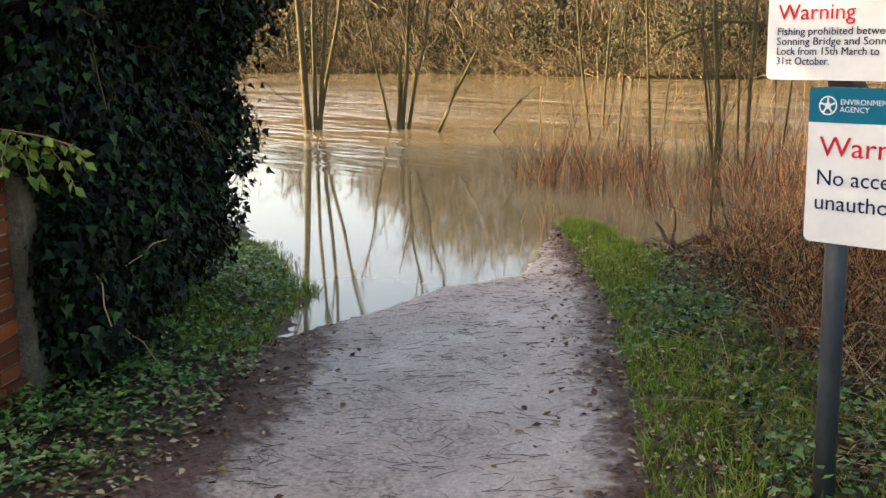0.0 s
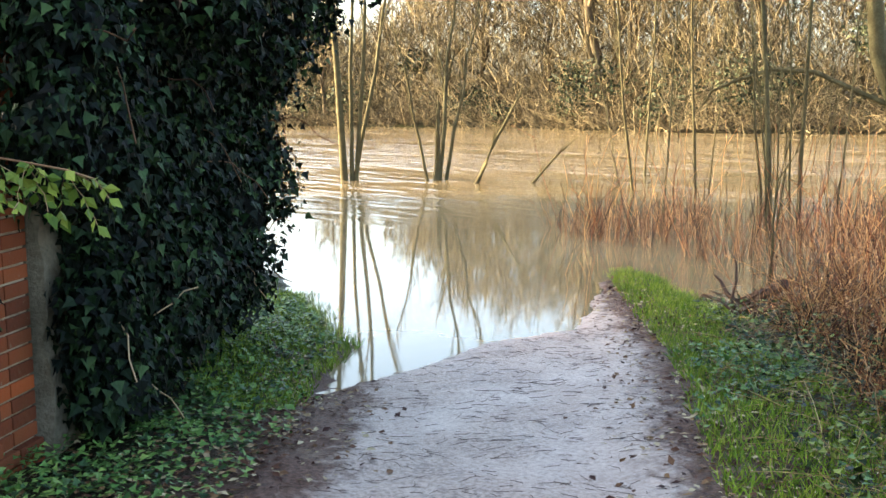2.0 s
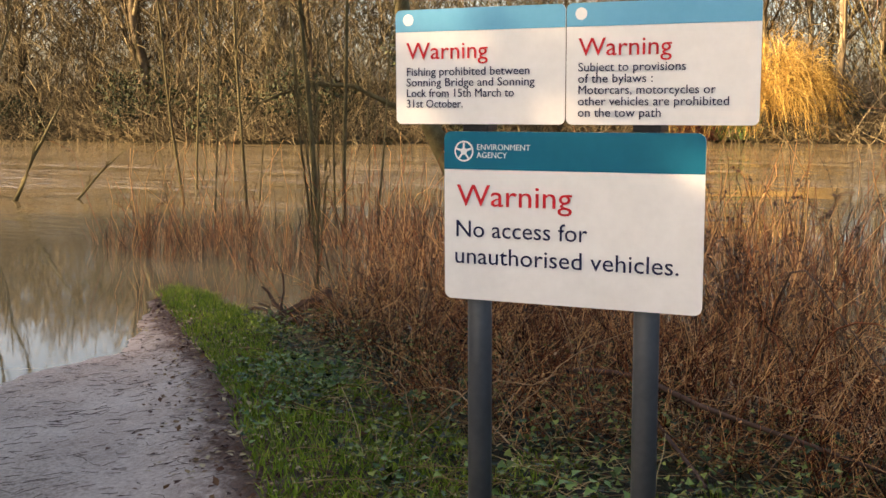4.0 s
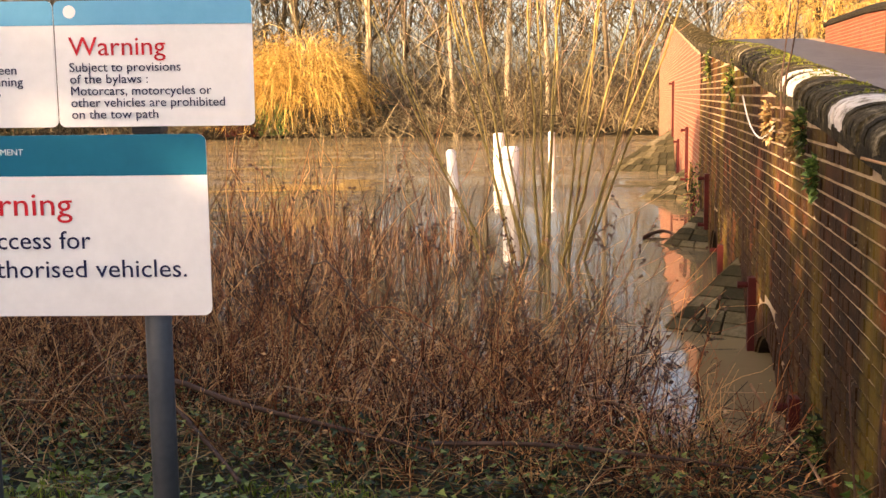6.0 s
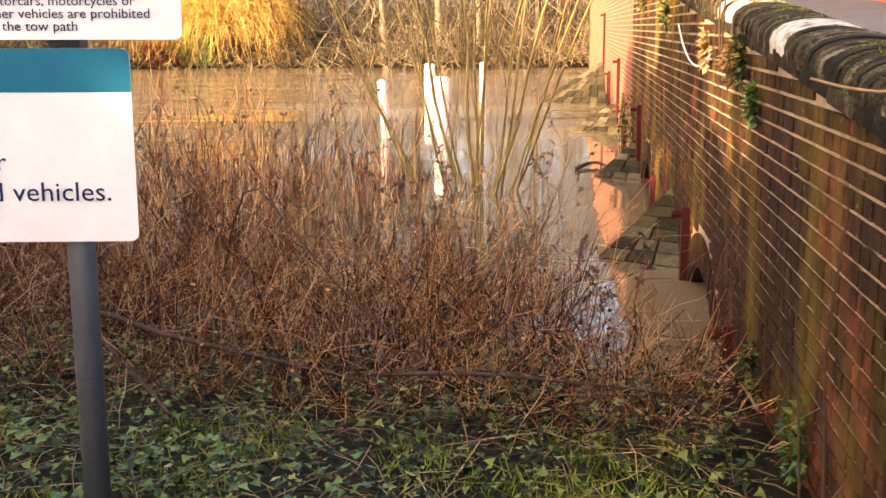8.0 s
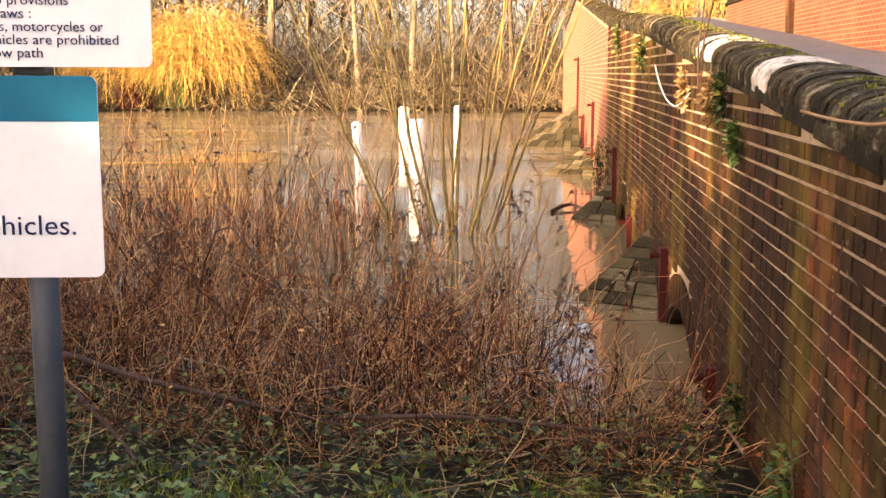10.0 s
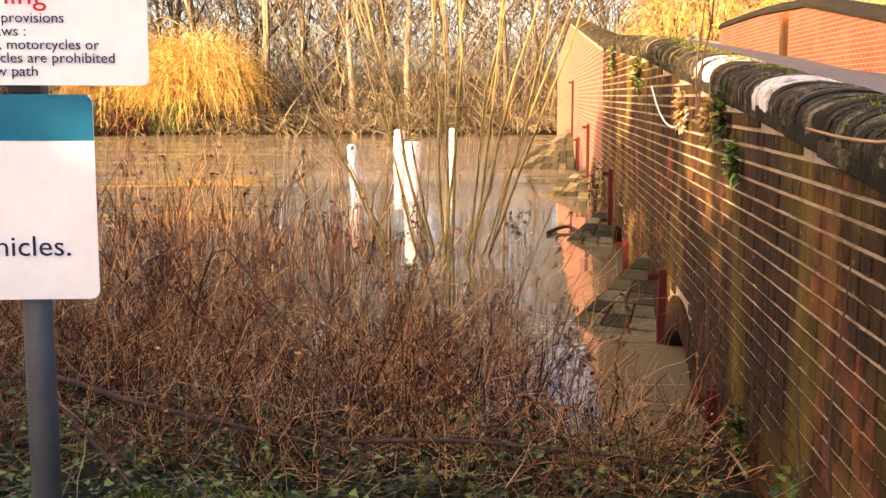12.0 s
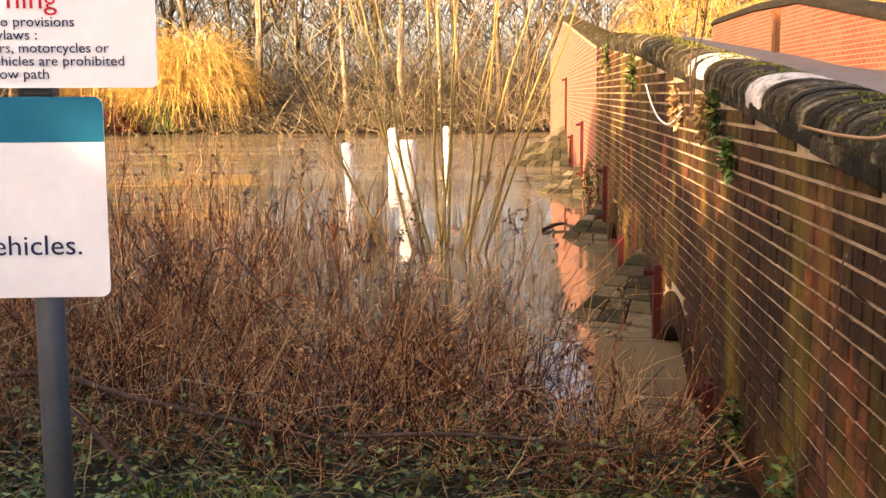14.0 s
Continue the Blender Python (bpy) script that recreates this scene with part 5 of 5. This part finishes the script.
    v, f = leaves(b, np.column_stack([rng.normal(0, 1, (n, 2)), rng.normal(0.0, 0.4, n)]), np.column_stack([rng.normal(0, 0.5, (n, 2)), np.ones(n)]), 0.015 + 0.032 * rand(0, 1, n) ** 1.4, "ivy")
    stuff("bramble_leaves", v, f, "bramble_leaf", "low green bramble leaves under dead stems", "ground cover")
    # broad dock and bramble leaves by the posts
    n = 1100
    p = scatter(n, lambda x, y: (np.hypot((x + 1.75) / 1.25, (y - 2.75) / 0.75) < 1) & outside_track(x, y, 0.5), (-3.0, 2.0), (-0.5, 3.6))
    p = p[smooth_noise(p[:, 0], p[:, 1], 0.5, 99) > -0.05 + rng.normal(0, 0.1, n)]
    n = len(p)
    b = ground_points(p)
    b[:, 2] += rand(0.02, 0.26, n)
    v, f = leaves(b, np.column_stack([rng.normal(0, 1, (n, 2)), rng.normal(0.0, 0.3, n)]), np.column_stack([rng.normal(0, 0.45, (n, 2)), np.ones(n)]), rand(0.022, 0.055, n), "ivy")
    stuff("broad_leaves", v, f, "ground_leaf", "broad fresh green leaves round the sign posts", "ground cover")
    n = 2300
    p = scatter(n, foot, (-6.2, 2.6), (0.7, 7.6))
    P = arcs(ground_points(p, 0.01), np.column_stack([rng.normal(0, 1, (n, 2)), rand(0, 0.35, n)]), rand(0.15, 0.5, n), 4, 0.1, 0.05)
    v, f = tubes(P, np.full((n, 4), 0.0022), 3)
    stuff("fallen_stems", v, f, "straw", "flattened straw-coloured dead stems", "undergrowth")

    # twigs washed onto the path
    n = 800
    p = scatter(n, lambda x, y: (signed_distance(x, y, TRACK) > 0.1) & (signed_distance(x, y, SHORE) > 0.0) & (y > 0.3), (-8.5, 0.3), (-1.5, 7.5))
    a = rng.normal(0.6, 0.7, n)
    P = arcs(ground_points(p, 0.008), np.column_stack([np.cos(a), np.sin(a), 0 * a]), rand(0.02, 0.13, n), 4, 0.0, 0.09)
    P[:, :, 2] = ground_height(P[:, :, 0], P[:, :, 1]) + 0.006
    v, f = tubes(P, np.full((n, 4), 0.0016), 3)
    stuff("path_twigs", v, f, "wood_dead", "small dark twigs strewn over the gravel", "twigs")


ground_cover()


# ---- far bank ----
def bare_tree(name, x, y, h, r, label, twig="twig_far", levels=3, kids=(9, 7, 6), spread=0.55, lean=(0, 0), bark="bark_far", thin=0.015):
    z = float(ground_height(np.array([x]), np.array([y]))[0])
    ob = thing(name, label, "tree", "far bank trees", at=(x, y, max(z, -0.3) - 0.1))
    lv = branching((0, 0, 0), (lean[0], lean[1], 1), h, r, levels, kids, spread, 0.5, 0.02, 0.03, 0.22, 0.25, thin)
    tube_part("trunk", lv[:1], bark, ob)
    tube_part("crown", lv[1:], twig, ob, sides=(4, 3, 3))
    return ob


def far_side():
    rr = np.random.default_rng(3)
    bare_tree("far_oak", -50.8, 45.2, 12.5, 0.42, "large bare tree with pale trunk on the far bank", levels=3, kids=(10, 8, 6), spread=0.6)
    for i in range(52):
        x = -125 + i * 3.0 + rr.normal(0, 0.8)
        y = float(far_bank(np.array(x))) + rr.uniform(1.0, 16)
        far = math.hypot(x, y)
        if x < -1.55 * y and rr.uniform(0, 1) < 0.45:
            continue
        tall = (0.085 if x < -1.5 * y else 0.165 if x < -32 else 0.21) * far * rr.uniform(0.75, 1.2)
        bare_tree("far_tree", x, y, tall, 0.0022 * far * rr.uniform(0.5, 1.3), "leafless tree on the far river bank", levels=3, kids=(10, 7, 6), spread=0.5,
                  lean=(rr.normal(0, 0.06), rr.normal(0, 0.06)), thin=0.00016 * far)
    bare_tree("roadside_tree", 6.6, 56, 11, 0.42, "large bare tree beyond the end of the bridge", levels=3, kids=(9, 7, 5), lean=(-0.12, 0))
    for x, h, r in ((-17.8, 15, 0.15), (-16.1, 16, 0.19), (-14.0, 15, 0.17), (-12.0, 14, 0.13), (-6.7, 15, 0.2), (-4.6, 14, 0.14), (-9.3, 15, 0.15)):
        bare_tree("pale_tree", x, 57.5 + rr.uniform(-1.5, 2.5), h, r, "tall pale-barked leafless tree on the far bank", levels=2, kids=(12, 7), spread=0.4,
                  lean=(rr.normal(0, 0.02), 0), bark="bark_pale", thin=0.012)
    # thicket along the shore
    n = 15000
    x = rng.uniform(-125, 16, n)
    y = far_bank(x) + rng.gamma(1.6, 2.6, n) - 0.4
    b = np.column_stack([x, y, ground_height(x, y)])
    P = arcs(b, np.column_stack([rng.normal(0, 1.0, (n, 2)), np.ones(n)]), rng.gamma(2.5, 0.75, n) + 0.3, 6, rand(-0.05, 0.35, n), 0.09)
    v, f = tubes(P, rand(0.012, 0.03, n)[:, None] * np.linspace(1, 0.4, 6)[None], 3)
    stuff("far_thicket", v, f, "twig_far", "brown leafless thicket lining the far shore", "thicket")
    # the wood behind: a haze of bare branches, lower where the river opens upstream
    n = 75000
    x = rng.uniform(-150, 30, n)
    y = far_bank(x) + rng.uniform(2, 19, n)
    far = np.hypot(x, y)
    open_up = np.clip((-x - 1.42 * y) / (0.25 * y), 0, 1)
    crown = 1 + 0.35 * smooth_noise(x, y, 6, 151) + 0.2 * smooth_noise(x, y, 2, 152)
    z = ground_height(x, y) + far * (0.142 - 0.075 * open_up + 0.05 * np.clip((x + 36) / 8, 0, 1)) * crown * rng.uniform(0, 1, n) ** 0.85
    keep = rng.uniform(0, 1, n) > 0.5 * open_up
    b = np.column_stack([x, y, z])[keep]
    n, far = len(b), far[keep]
    P = arcs(b, np.column_stack([rng.normal(0, 0.75, (n, 2)), np.ones(n)]), rng.gamma(3, 0.5, n) + 0.4, 4, rand(-0.1, 0.3, n), 0.09)
    v, f = tubes(P, (rand(0.0002, 0.0006, n) * far)[:, None] * np.linspace(1, 0.4, 4)[None], 3)
    stuff("far_wood", v, f, "twig_wood", "bare olive-brown winter wood behind the far shore", "woodland")
    # evergreen clumps in the wood
    pieces = []
    for i in range(95):
        cx = rr.uniform(-110, -8)
        cy, cz, cr = float(far_bank(np.array(cx))) + rr.uniform(0.5, 14), rr.uniform(0.5, 5) * rr.uniform(0.3, 1), rr.uniform(0.8, 2.2)
        m = 420
        u = rng.normal(0, 1, (m, 3))
        u /= np.linalg.norm(u, axis=1, keepdims=True)
        c = np.array([cx, cy, cz]) + u * cr * rng.uniform(0.5, 1.05, m)[:, None] * (1.3, 1, 0.9)
        pieces.append(leaves(c, rng.normal(0, 1, (m, 3)), u, rand(0.14, 0.32, m), "oval"))
    v, f = join(pieces)
    stuff("far_evergreens", v, f, "evergreen_leaf", "dull green evergreen bushes in the far wood", "bushes")
    # rising wooded ground behind everything
    xs = np.linspace(-420, 300, 181)
    rows = []
    for k, (dist, h) in enumerate(((20, 0.3), (26, 1.8), (34, 2.8), (50, 3.6))):
        yy = far_bank(xs) + dist + 4 * smooth_noise(xs, xs * 0, 17, 50 + k)
        zz = h * np.where(xs < -1.5 * yy, 0.3, 1.0 + 0.25 * np.clip(-xs / 80, 0, 1)) * (1 + 0.28 * smooth_noise(xs, xs * 0, 11, 60 + k) + 0.12 * smooth_noise(xs, xs * 0, 3, 66 + k))
        rows.append(np.column_stack([xs, yy, zz]))
    V = np.stack(rows)
    idx = np.arange(V.shape[0] * V.shape[1]).reshape(V.shape[:2])
    F = np.stack([idx[:-1, :-1], idx[:-1, 1:], idx[1:, 1:], idx[1:, :-1]], axis=-1).reshape(-1, 4)
    tagged(put("backdrop", raw_mesh("backdrop", V.reshape(-1, 3), F, True), "hill"), "hazy brown winter woodland rising behind the river", "woodland", kind="structure")


far_side()


def golden_willow(x, y, h, w, n):
    z = float(ground_height(np.array([x]), np.array([y]))[0])
    ob = thing("weeping_willow", "golden weeping willow hanging over the far bank", "tree", "golden willows", at=(x, y, z))
    lv = branching((0, 0, 0), (0, 0, 1), h * 0.75, 0.3, 1, (12,), 0.7, 0.5, 0.0, 0.04, 0.4, 0.3, 0.03)
    tube_part("trunk", lv, "bark_far", ob)
    a = rand(0, 6.283, n)
    rad = np.sqrt(rand(0, 1, n)) * w
    top = h * (1 - 0.55 * (rad / w) ** 2) + rng.normal(0, 0.35, n)
    b = np.column_stack([np.cos(a) * rad, np.sin(a) * rad, top])
    b[:, 2] *= 1 + 0.22 * smooth_noise(b[:, 0] + x, b[:, 1], 1.1, 171)
    b[:, 2] *= rand(0.35, 1.0, n) ** 0.6
    d = np.column_stack([np.cos(a) * 0.5, np.sin(a) * 0.5, rand(0.1, 1.2, n)]) + rng.normal(0, 0.35, (n, 3))
    L = np.minimum(rand(0.9, 2.8, n), b[:, 2] * 0.95)
    P = arcs(b, d, L, 8, rand(0.5, 1.5, n), 0.025)
    P[:, :, 2] = np.maximum(P[:, :, 2], 0.02)
    v, f = tubes(P, rand(0.006, 0.013, n)[:, None] * np.linspace(1, 0.5, 8)[None], 3)
    put("crown", raw_mesh("crown", v, f), "twig_gold", ob, "hanging golden twigs")["kind"] = "stuff"


golden_willow(-16.6, 54.0, 4.6, 3.0, 3600)
golden_willow(-20.4, 55.0, 4.4, 2.8, 2600)
golden_willow(8.5, 56.0, 9.0, 4.0, 3000)
golden_willow(16.0, 52.0, 11.0, 5.0, 3000)


# ---- unseen trees behind, placed so their shade lies over the near bank ----
def shade_wood():
    # The last, low tree is added only to block a sun patch on the path.
    for x, y, h in ((-12.2, -10.2, 8), (-10.0, -6.9, 7), (-8.0, -8.0, 7), (-18.8, -4.2, 8), (-15.5, -7.0, 7.5), (-21.5, -6.2, 8.5), (-14.5, -13, 9), (-12, -14, 9.5), (-8.5, -11, 8), (-22, -5, 9), (-26, -9, 10), (-6, -15, 10), (-25, -1, 9), (-29, -4, 10), (-11.7, -6.3, 4.2)):
        ob = thing("shade_tree", "unseen dense evergreen added behind the towpath for shade", "tree", "trees behind the path", at=(x, y, 0.2))
        lv = branching((0, 0, 0), (0, 0, 1), h * 0.8, 0.28, 1, (14,), 0.6, 0.4, 0.0, 0.03, 0.2, 0.1, 0.02)
        tube_part("trunk", lv, "bark_olive", ob)
        n = 1800 if (x, y) in ((-12.2, -10.2), (-10.0, -6.9), (-14.5, -13)) else 5200
        z = rand(0.08, 1.0, n)
        rad = (0.36 * h * np.sin(np.clip(z, 0, 1) ** 0.7 * math.pi) ** 0.6 + 0.3) * np.sqrt(rand(0.1, 1, n))
        a = rand(0, 6.283, n)
        c = np.column_stack([np.cos(a) * rad, np.sin(a) * rad, z * h])
        keep = smooth_noise(c[:, 0] + x, c[:, 2] + 0.6 * c[:, 1], 0.7, 123) > (0.34 if x == -15.5 else -0.22)
        c = c[keep]
        m = len(c)
        v, f = leaves(c, rng.normal(0, 1, (m, 3)), rng.normal(0, 1, (m, 3)), rand(0.3, 0.6, m), "oval")
        put("crown", raw_mesh("crown", v, f), "ivy_leaf", ob)


shade_wood()



# ---- growth and oddments on and by the bridge ----
TUFTS = ((5.02, 1.50, 0.075, 200, "ground_leaf"), (5.4, 1.70, 0.10, 120, "bramble_leaf"), (5.75, 1.66, 0.12, 140, "straw"), (9.85, 1.97, 0.14, 160, "bramble_leaf"),
         (13.3, 2.2, 0.16, 160, "bramble_leaf"), (6.9, 1.72, 0.12, 110, "straw"), (3.6, 0.35, 0.14, 120, "ground_leaf"), (4.6, 0.28, 0.16, 140, "bramble_leaf"), (15.4, 0.5, 0.4, 300, "bramble_leaf"))
LINES = (
    ("hanging_cable", "pale cable hanging in a loop on the wall", "cable", ((0.85, 8.9, 1.87), (0.84, 8.4, 1.72), (0.83, 7.77, 1.61), (0.83, 7.14, 1.58), (0.85, 6.7, 1.69)), 0.006, "pile_white", "cable", 6, 1.0),
    ("dead_stalk", "dead forked plant stalk rooted in the coping", "plant", ((0.86, 6.4, 1.72), (0.84, 6.33, 1.95), (0.85, 6.22, 2.15), (0.86, 6.12, 2.4)), 0.007, "wood_dead", "stalk", 5, 0.5),
    ("dead_stalk", "dead plant stalk rooted in the coping", "plant", ((0.87, 6.38, 1.72), (0.85, 6.2, 1.98), (0.86, 5.95, 2.15), (0.86, 5.79, 2.4)), 0.007, "wood_dead", "stalk", 5, 0.5),
    ("dead_stalk", "tall dark dead stalk close to the wall", "plant", ((0.70, 2.58, 0.2), (0.69, 2.56, 0.79), (0.67, 2.56, 0.97), (0.69, 2.56, 1.17), (0.71, 2.56, 1.4)), 0.006, "wood_dead", "stalk", 5, 0.4),
    ("dead_stalk", "dark dead stalk close to the wall", "plant", ((0.66, 2.7, 0.2), (0.655, 2.68, 0.6), (0.62, 2.66, 0.95), (0.61, 2.66, 1.12)), 0.005, "wood_dead", "stalk", 5, 0.4),
    ("bare_twig", "pale bare twig hanging over the wall", "twig", ((0.66, 2.88, 1.71), (0.75, 2.86, 1.685), (0.86, 2.83, 1.67), (1.0, 2.75, 1.72)), 0.0045, "stem_grey", "twig", 5, 1.4),
    ("bramble_cane", "pale thick cane leaning by the wall", "branch", ((0.60, 5.25, 0.42), (0.66, 5.1, 0.33), (0.74, 4.9, 0.27), (0.80, 4.5, 0.25), (0.78, 4.1, 0.3)), 0.008, "stem_grey", "cane", 6, 0.9),
    ("fallen_branch", "long dark fallen branch among brambles", "branch", ((-3.0, 5.25, 0.34), (-2.4, 4.9, 0.47), (-1.95, 4.55, 0.44), (-1.4, 4.36, 0.40), (-0.9, 4.42, 0.27)), 0.018, "wood_dead", "branch", 7, 0.5),
    ("fallen_branch", "dark fallen branch among brambles", "branch", ((-2.3, 4.7, 0.38), (-2.05, 4.4, 0.33), (-1.8, 4.1, 0.29), (-1.65, 3.9, 0.27)), 0.014, "wood_dead", "branch", 7, 0.6),
    ("fallen_branch", "pale bleached branch on the bank", "branch", ((-0.35, 5.4, 0.33), (0.05, 5.1, 0.3), (0.25, 4.95, 0.28), (0.4, 4.8, 0.27)), 0.009, "stem_grey", "branch", 7, 0.6),
    ("fallen_branch", "dark fallen branch on the bank", "branch", ((-0.9, 4.35, 0.33), (-0.4, 4.2, 0.40), (0.1, 4.15, 0.38), (0.6, 4.3, 0.28)), 0.012, "wood_dead", "branch", 7, 0.5),
    ("floating_branch", "dark branch caught in the river by a pier", "branch", ((0.1, 14.35, 0.02), (0.25, 14.7, 0.05), (0.38, 14.8, 0.06), (0.55, 14.5, 0.01)), 0.03, "wood_dead", "branch", 6, 0.6),
    ("arching_cane", "long arching bramble cane", "branch", ((-1.7, 5.3, 0.25), (-1.5, 5.1, 0.75), (-1.2, 4.9, 0.9), (-0.8, 4.7, 0.7), (-0.4, 4.5, 0.3)), 0.0055, "stem_brown", "cane", 5, 0.5),
    ("arching_cane", "long dark arching bramble cane", "branch", ((-2.0, 5.6, 0.2), (-1.75, 5.4, 1.15), (-1.45, 5.2, 0.85), (-1.1, 5.0, 0.5), (-0.7, 4.8, 0.28)), 0.0065, "wood_dead", "cane", 5, 0.6),
    ("grass_wisp", "long pale dead grass wisp on the verge", "grass", ((-4.2, 4.3, 0.2), (-4.15, 4.15, 0.5), (-4.18, 4.0, 0.42), (-4.22, 3.9, 0.25)), 0.003, "straw", "blade", 4, 0.5),
)
def wall_tuft(x, y, z, r, n, material, label):
    """A tuft rooted in a joint of the wall."""
    ob = thing("wall_plant", label, "plant", "wall plants", at=(x, y, z))
    u = rng.normal(0, 1, (n, 3))
    u /= np.linalg.norm(u, axis=1, keepdims=True)
    u[:, 0] = -np.abs(u[:, 0])
    c = u * (r * rng.uniform(0.2, 1.0, n))[:, None] * (0.6, 0.8, 1.3)
    v, f = leaves(c, u + np.array([-0.3, 0, -0.4]), rng.normal(0, 1, (n, 3)), rand(0.02, 0.05, n), "ivy")
    put("leaves", raw_mesh("leaves", v, f), material, ob)["kind"] = "stuff"
    P = arcs(np.zeros((8, 3)), np.column_stack([rand(-1, -0.2, 8), rng.normal(0, 0.5, 8), rng.normal(0, 0.6, 8)]), rand(r * 0.6, r, 8), 5, 0.2, 0.05)
    tube_part("stalk", [(P, np.full((8, 5), 0.003))], "stem_brown", ob, sides=(3,))


for y, z, r, n, mat_ in TUFTS:
    wall_tuft(WX - 0.02, y, z, r, n, mat_, "small green plant rooted in the brick wall" if mat_ != "straw" else "dry straw-coloured tuft rooted in the brick wall")


def line_thing(name, label, category, pts, r, material, part_name="stem", sides=6, taper=0.5):
    """A single bent line: a cane, wire or stick."""
    P = np.array(pts, float)
    t = np.linspace(0, 1, len(P))
    s = np.linspace(0, 1, 13)
    Q = np.stack([np.interp(s, t, P[:, i]) for i in range(3)], axis=1)
    for _ in range(2):
        Q[1:-1] = (Q[:-2] + 2 * Q[1:-1] + Q[2:]) / 4
    ob = thing(name, label, category, at=tuple(P[0]))
    tube_part(part_name, [((Q - P[0])[None], (r * np.linspace(1, taper, 13))[None])], material, ob, sides=(sides,))
    return ob


for spec in LINES:
    line_thing(*spec)


def moss_cushions():
    """Moss along the crest of the coping and in the joints of the wall."""
    n = 9000
    y = rand(2.6, 14, n)
    keep = smooth_noise(y, y * 0, 0.9, 140) > -0.1
    y = y[keep]
    n = len(y)
    x = WX + WT / 2 + rng.normal(0.03, 0.09, n)
    dx = (x - WX - WT / 2) / 0.2
    z = np.array([wall_top(v) for v in y]) + 0.07 + 0.115 * np.sqrt(np.clip(1 - dx ** 2, 0, 1)) ** 0.9
    u = rng.normal(0, 1, (n, 3))
    v, f = leaves(np.column_stack([x, y, z]), u + np.array([0, 0, 0.6]), rng.normal(0, 1, (n, 3)), rand(0.01, 0.026, n), "oval")
    stuff("moss", v, f, "moss", "yellow-green moss along the coping", "moss")


moss_cushions()


def seed_stalks():
    """Tall dry stalks with seed heads beside the boards."""
    for i in range(46):
        x, y = rng.uniform(-2.9, -0.3), rng.uniform(4.9, 6.6)
        if i > 36:
            x, y = rng.uniform(-0.8, 0.3), rng.uniform(5.0, 5.8)
        z = float(ground_height(np.array([x]), np.array([y]))[0])
        ob = thing("seed_stalk", "tall dry brown stalk with dark seed heads", "plant", "dry stalks", at=(x, y, z))
        h = rng.uniform(0.75, 1.45) if i <= 36 else rng.uniform(0.5, 0.9)
        lv = branching((0, 0, 0), (rng.normal(0, 0.25), rng.normal(0, 0.2), 1), h, 0.005, 2, (6, 3), 0.5, 0.35, 0.05, 0.03, 0.45, 0.4, 0.0016)
        tube_part("stalk", lv, "stem_brown", ob, sides=(4, 3, 3))
        tip = lv[2][0][:, -1]
        m = len(tip)
        v, f = leaves(np.repeat(tip, 2, axis=0), rng.normal(0, 1, (2 * m, 3)), rng.normal(0, 1, (2 * m, 3)), rand(0.018, 0.035, 2 * m))
        put("seed_head", raw_mesh("seed_head", v, f), "wood_dead", ob)["kind"] = "stuff"


seed_stalks()


def shore_bush(x, y, h, material, label, n=500):
    z = float(ground_height(np.array([x]), np.array([y]))[0])
    ob = thing("shore_bush", label, "bush", at=(x, y, z))
    P = arcs(rng.normal(0, 0.4, (n, 3)) * (1.2, 0.6, 0), np.column_stack([rng.normal(0, 0.4, (n, 2)), np.ones(n)]), rand(0.4, 1, n) * h, 5, 0.1, 0.05)
    v, f = tubes(P, np.full((n, 5), 0.016), 3)
    put("crown", raw_mesh("crown", v, f), material, ob)["kind"] = "stuff"


shore_bush(-19.5, 52.6, 1.6, "iron_red", "low bush of bare crimson dogwood twigs")
shore_bush(-18.2, 52.8, 2.0, "ground_leaf", "low dark green waterside bush", 300)
for x, L, dx in ((-17.0, 3.2, -0.35), (-16.3, 3.0, -0.2), (-15.4, 3.4, 0.15), (-14.8, 3.0, -0.3), (-14.2, 2.6, 0.4)):
    stem_clump("pale_sapling", x, 52.2, ((dx, 0, L, 0.05),), "pale bare stem leaning from the far shore", (4, 3))

# the bridge's bricks, last
bridge_bricks()
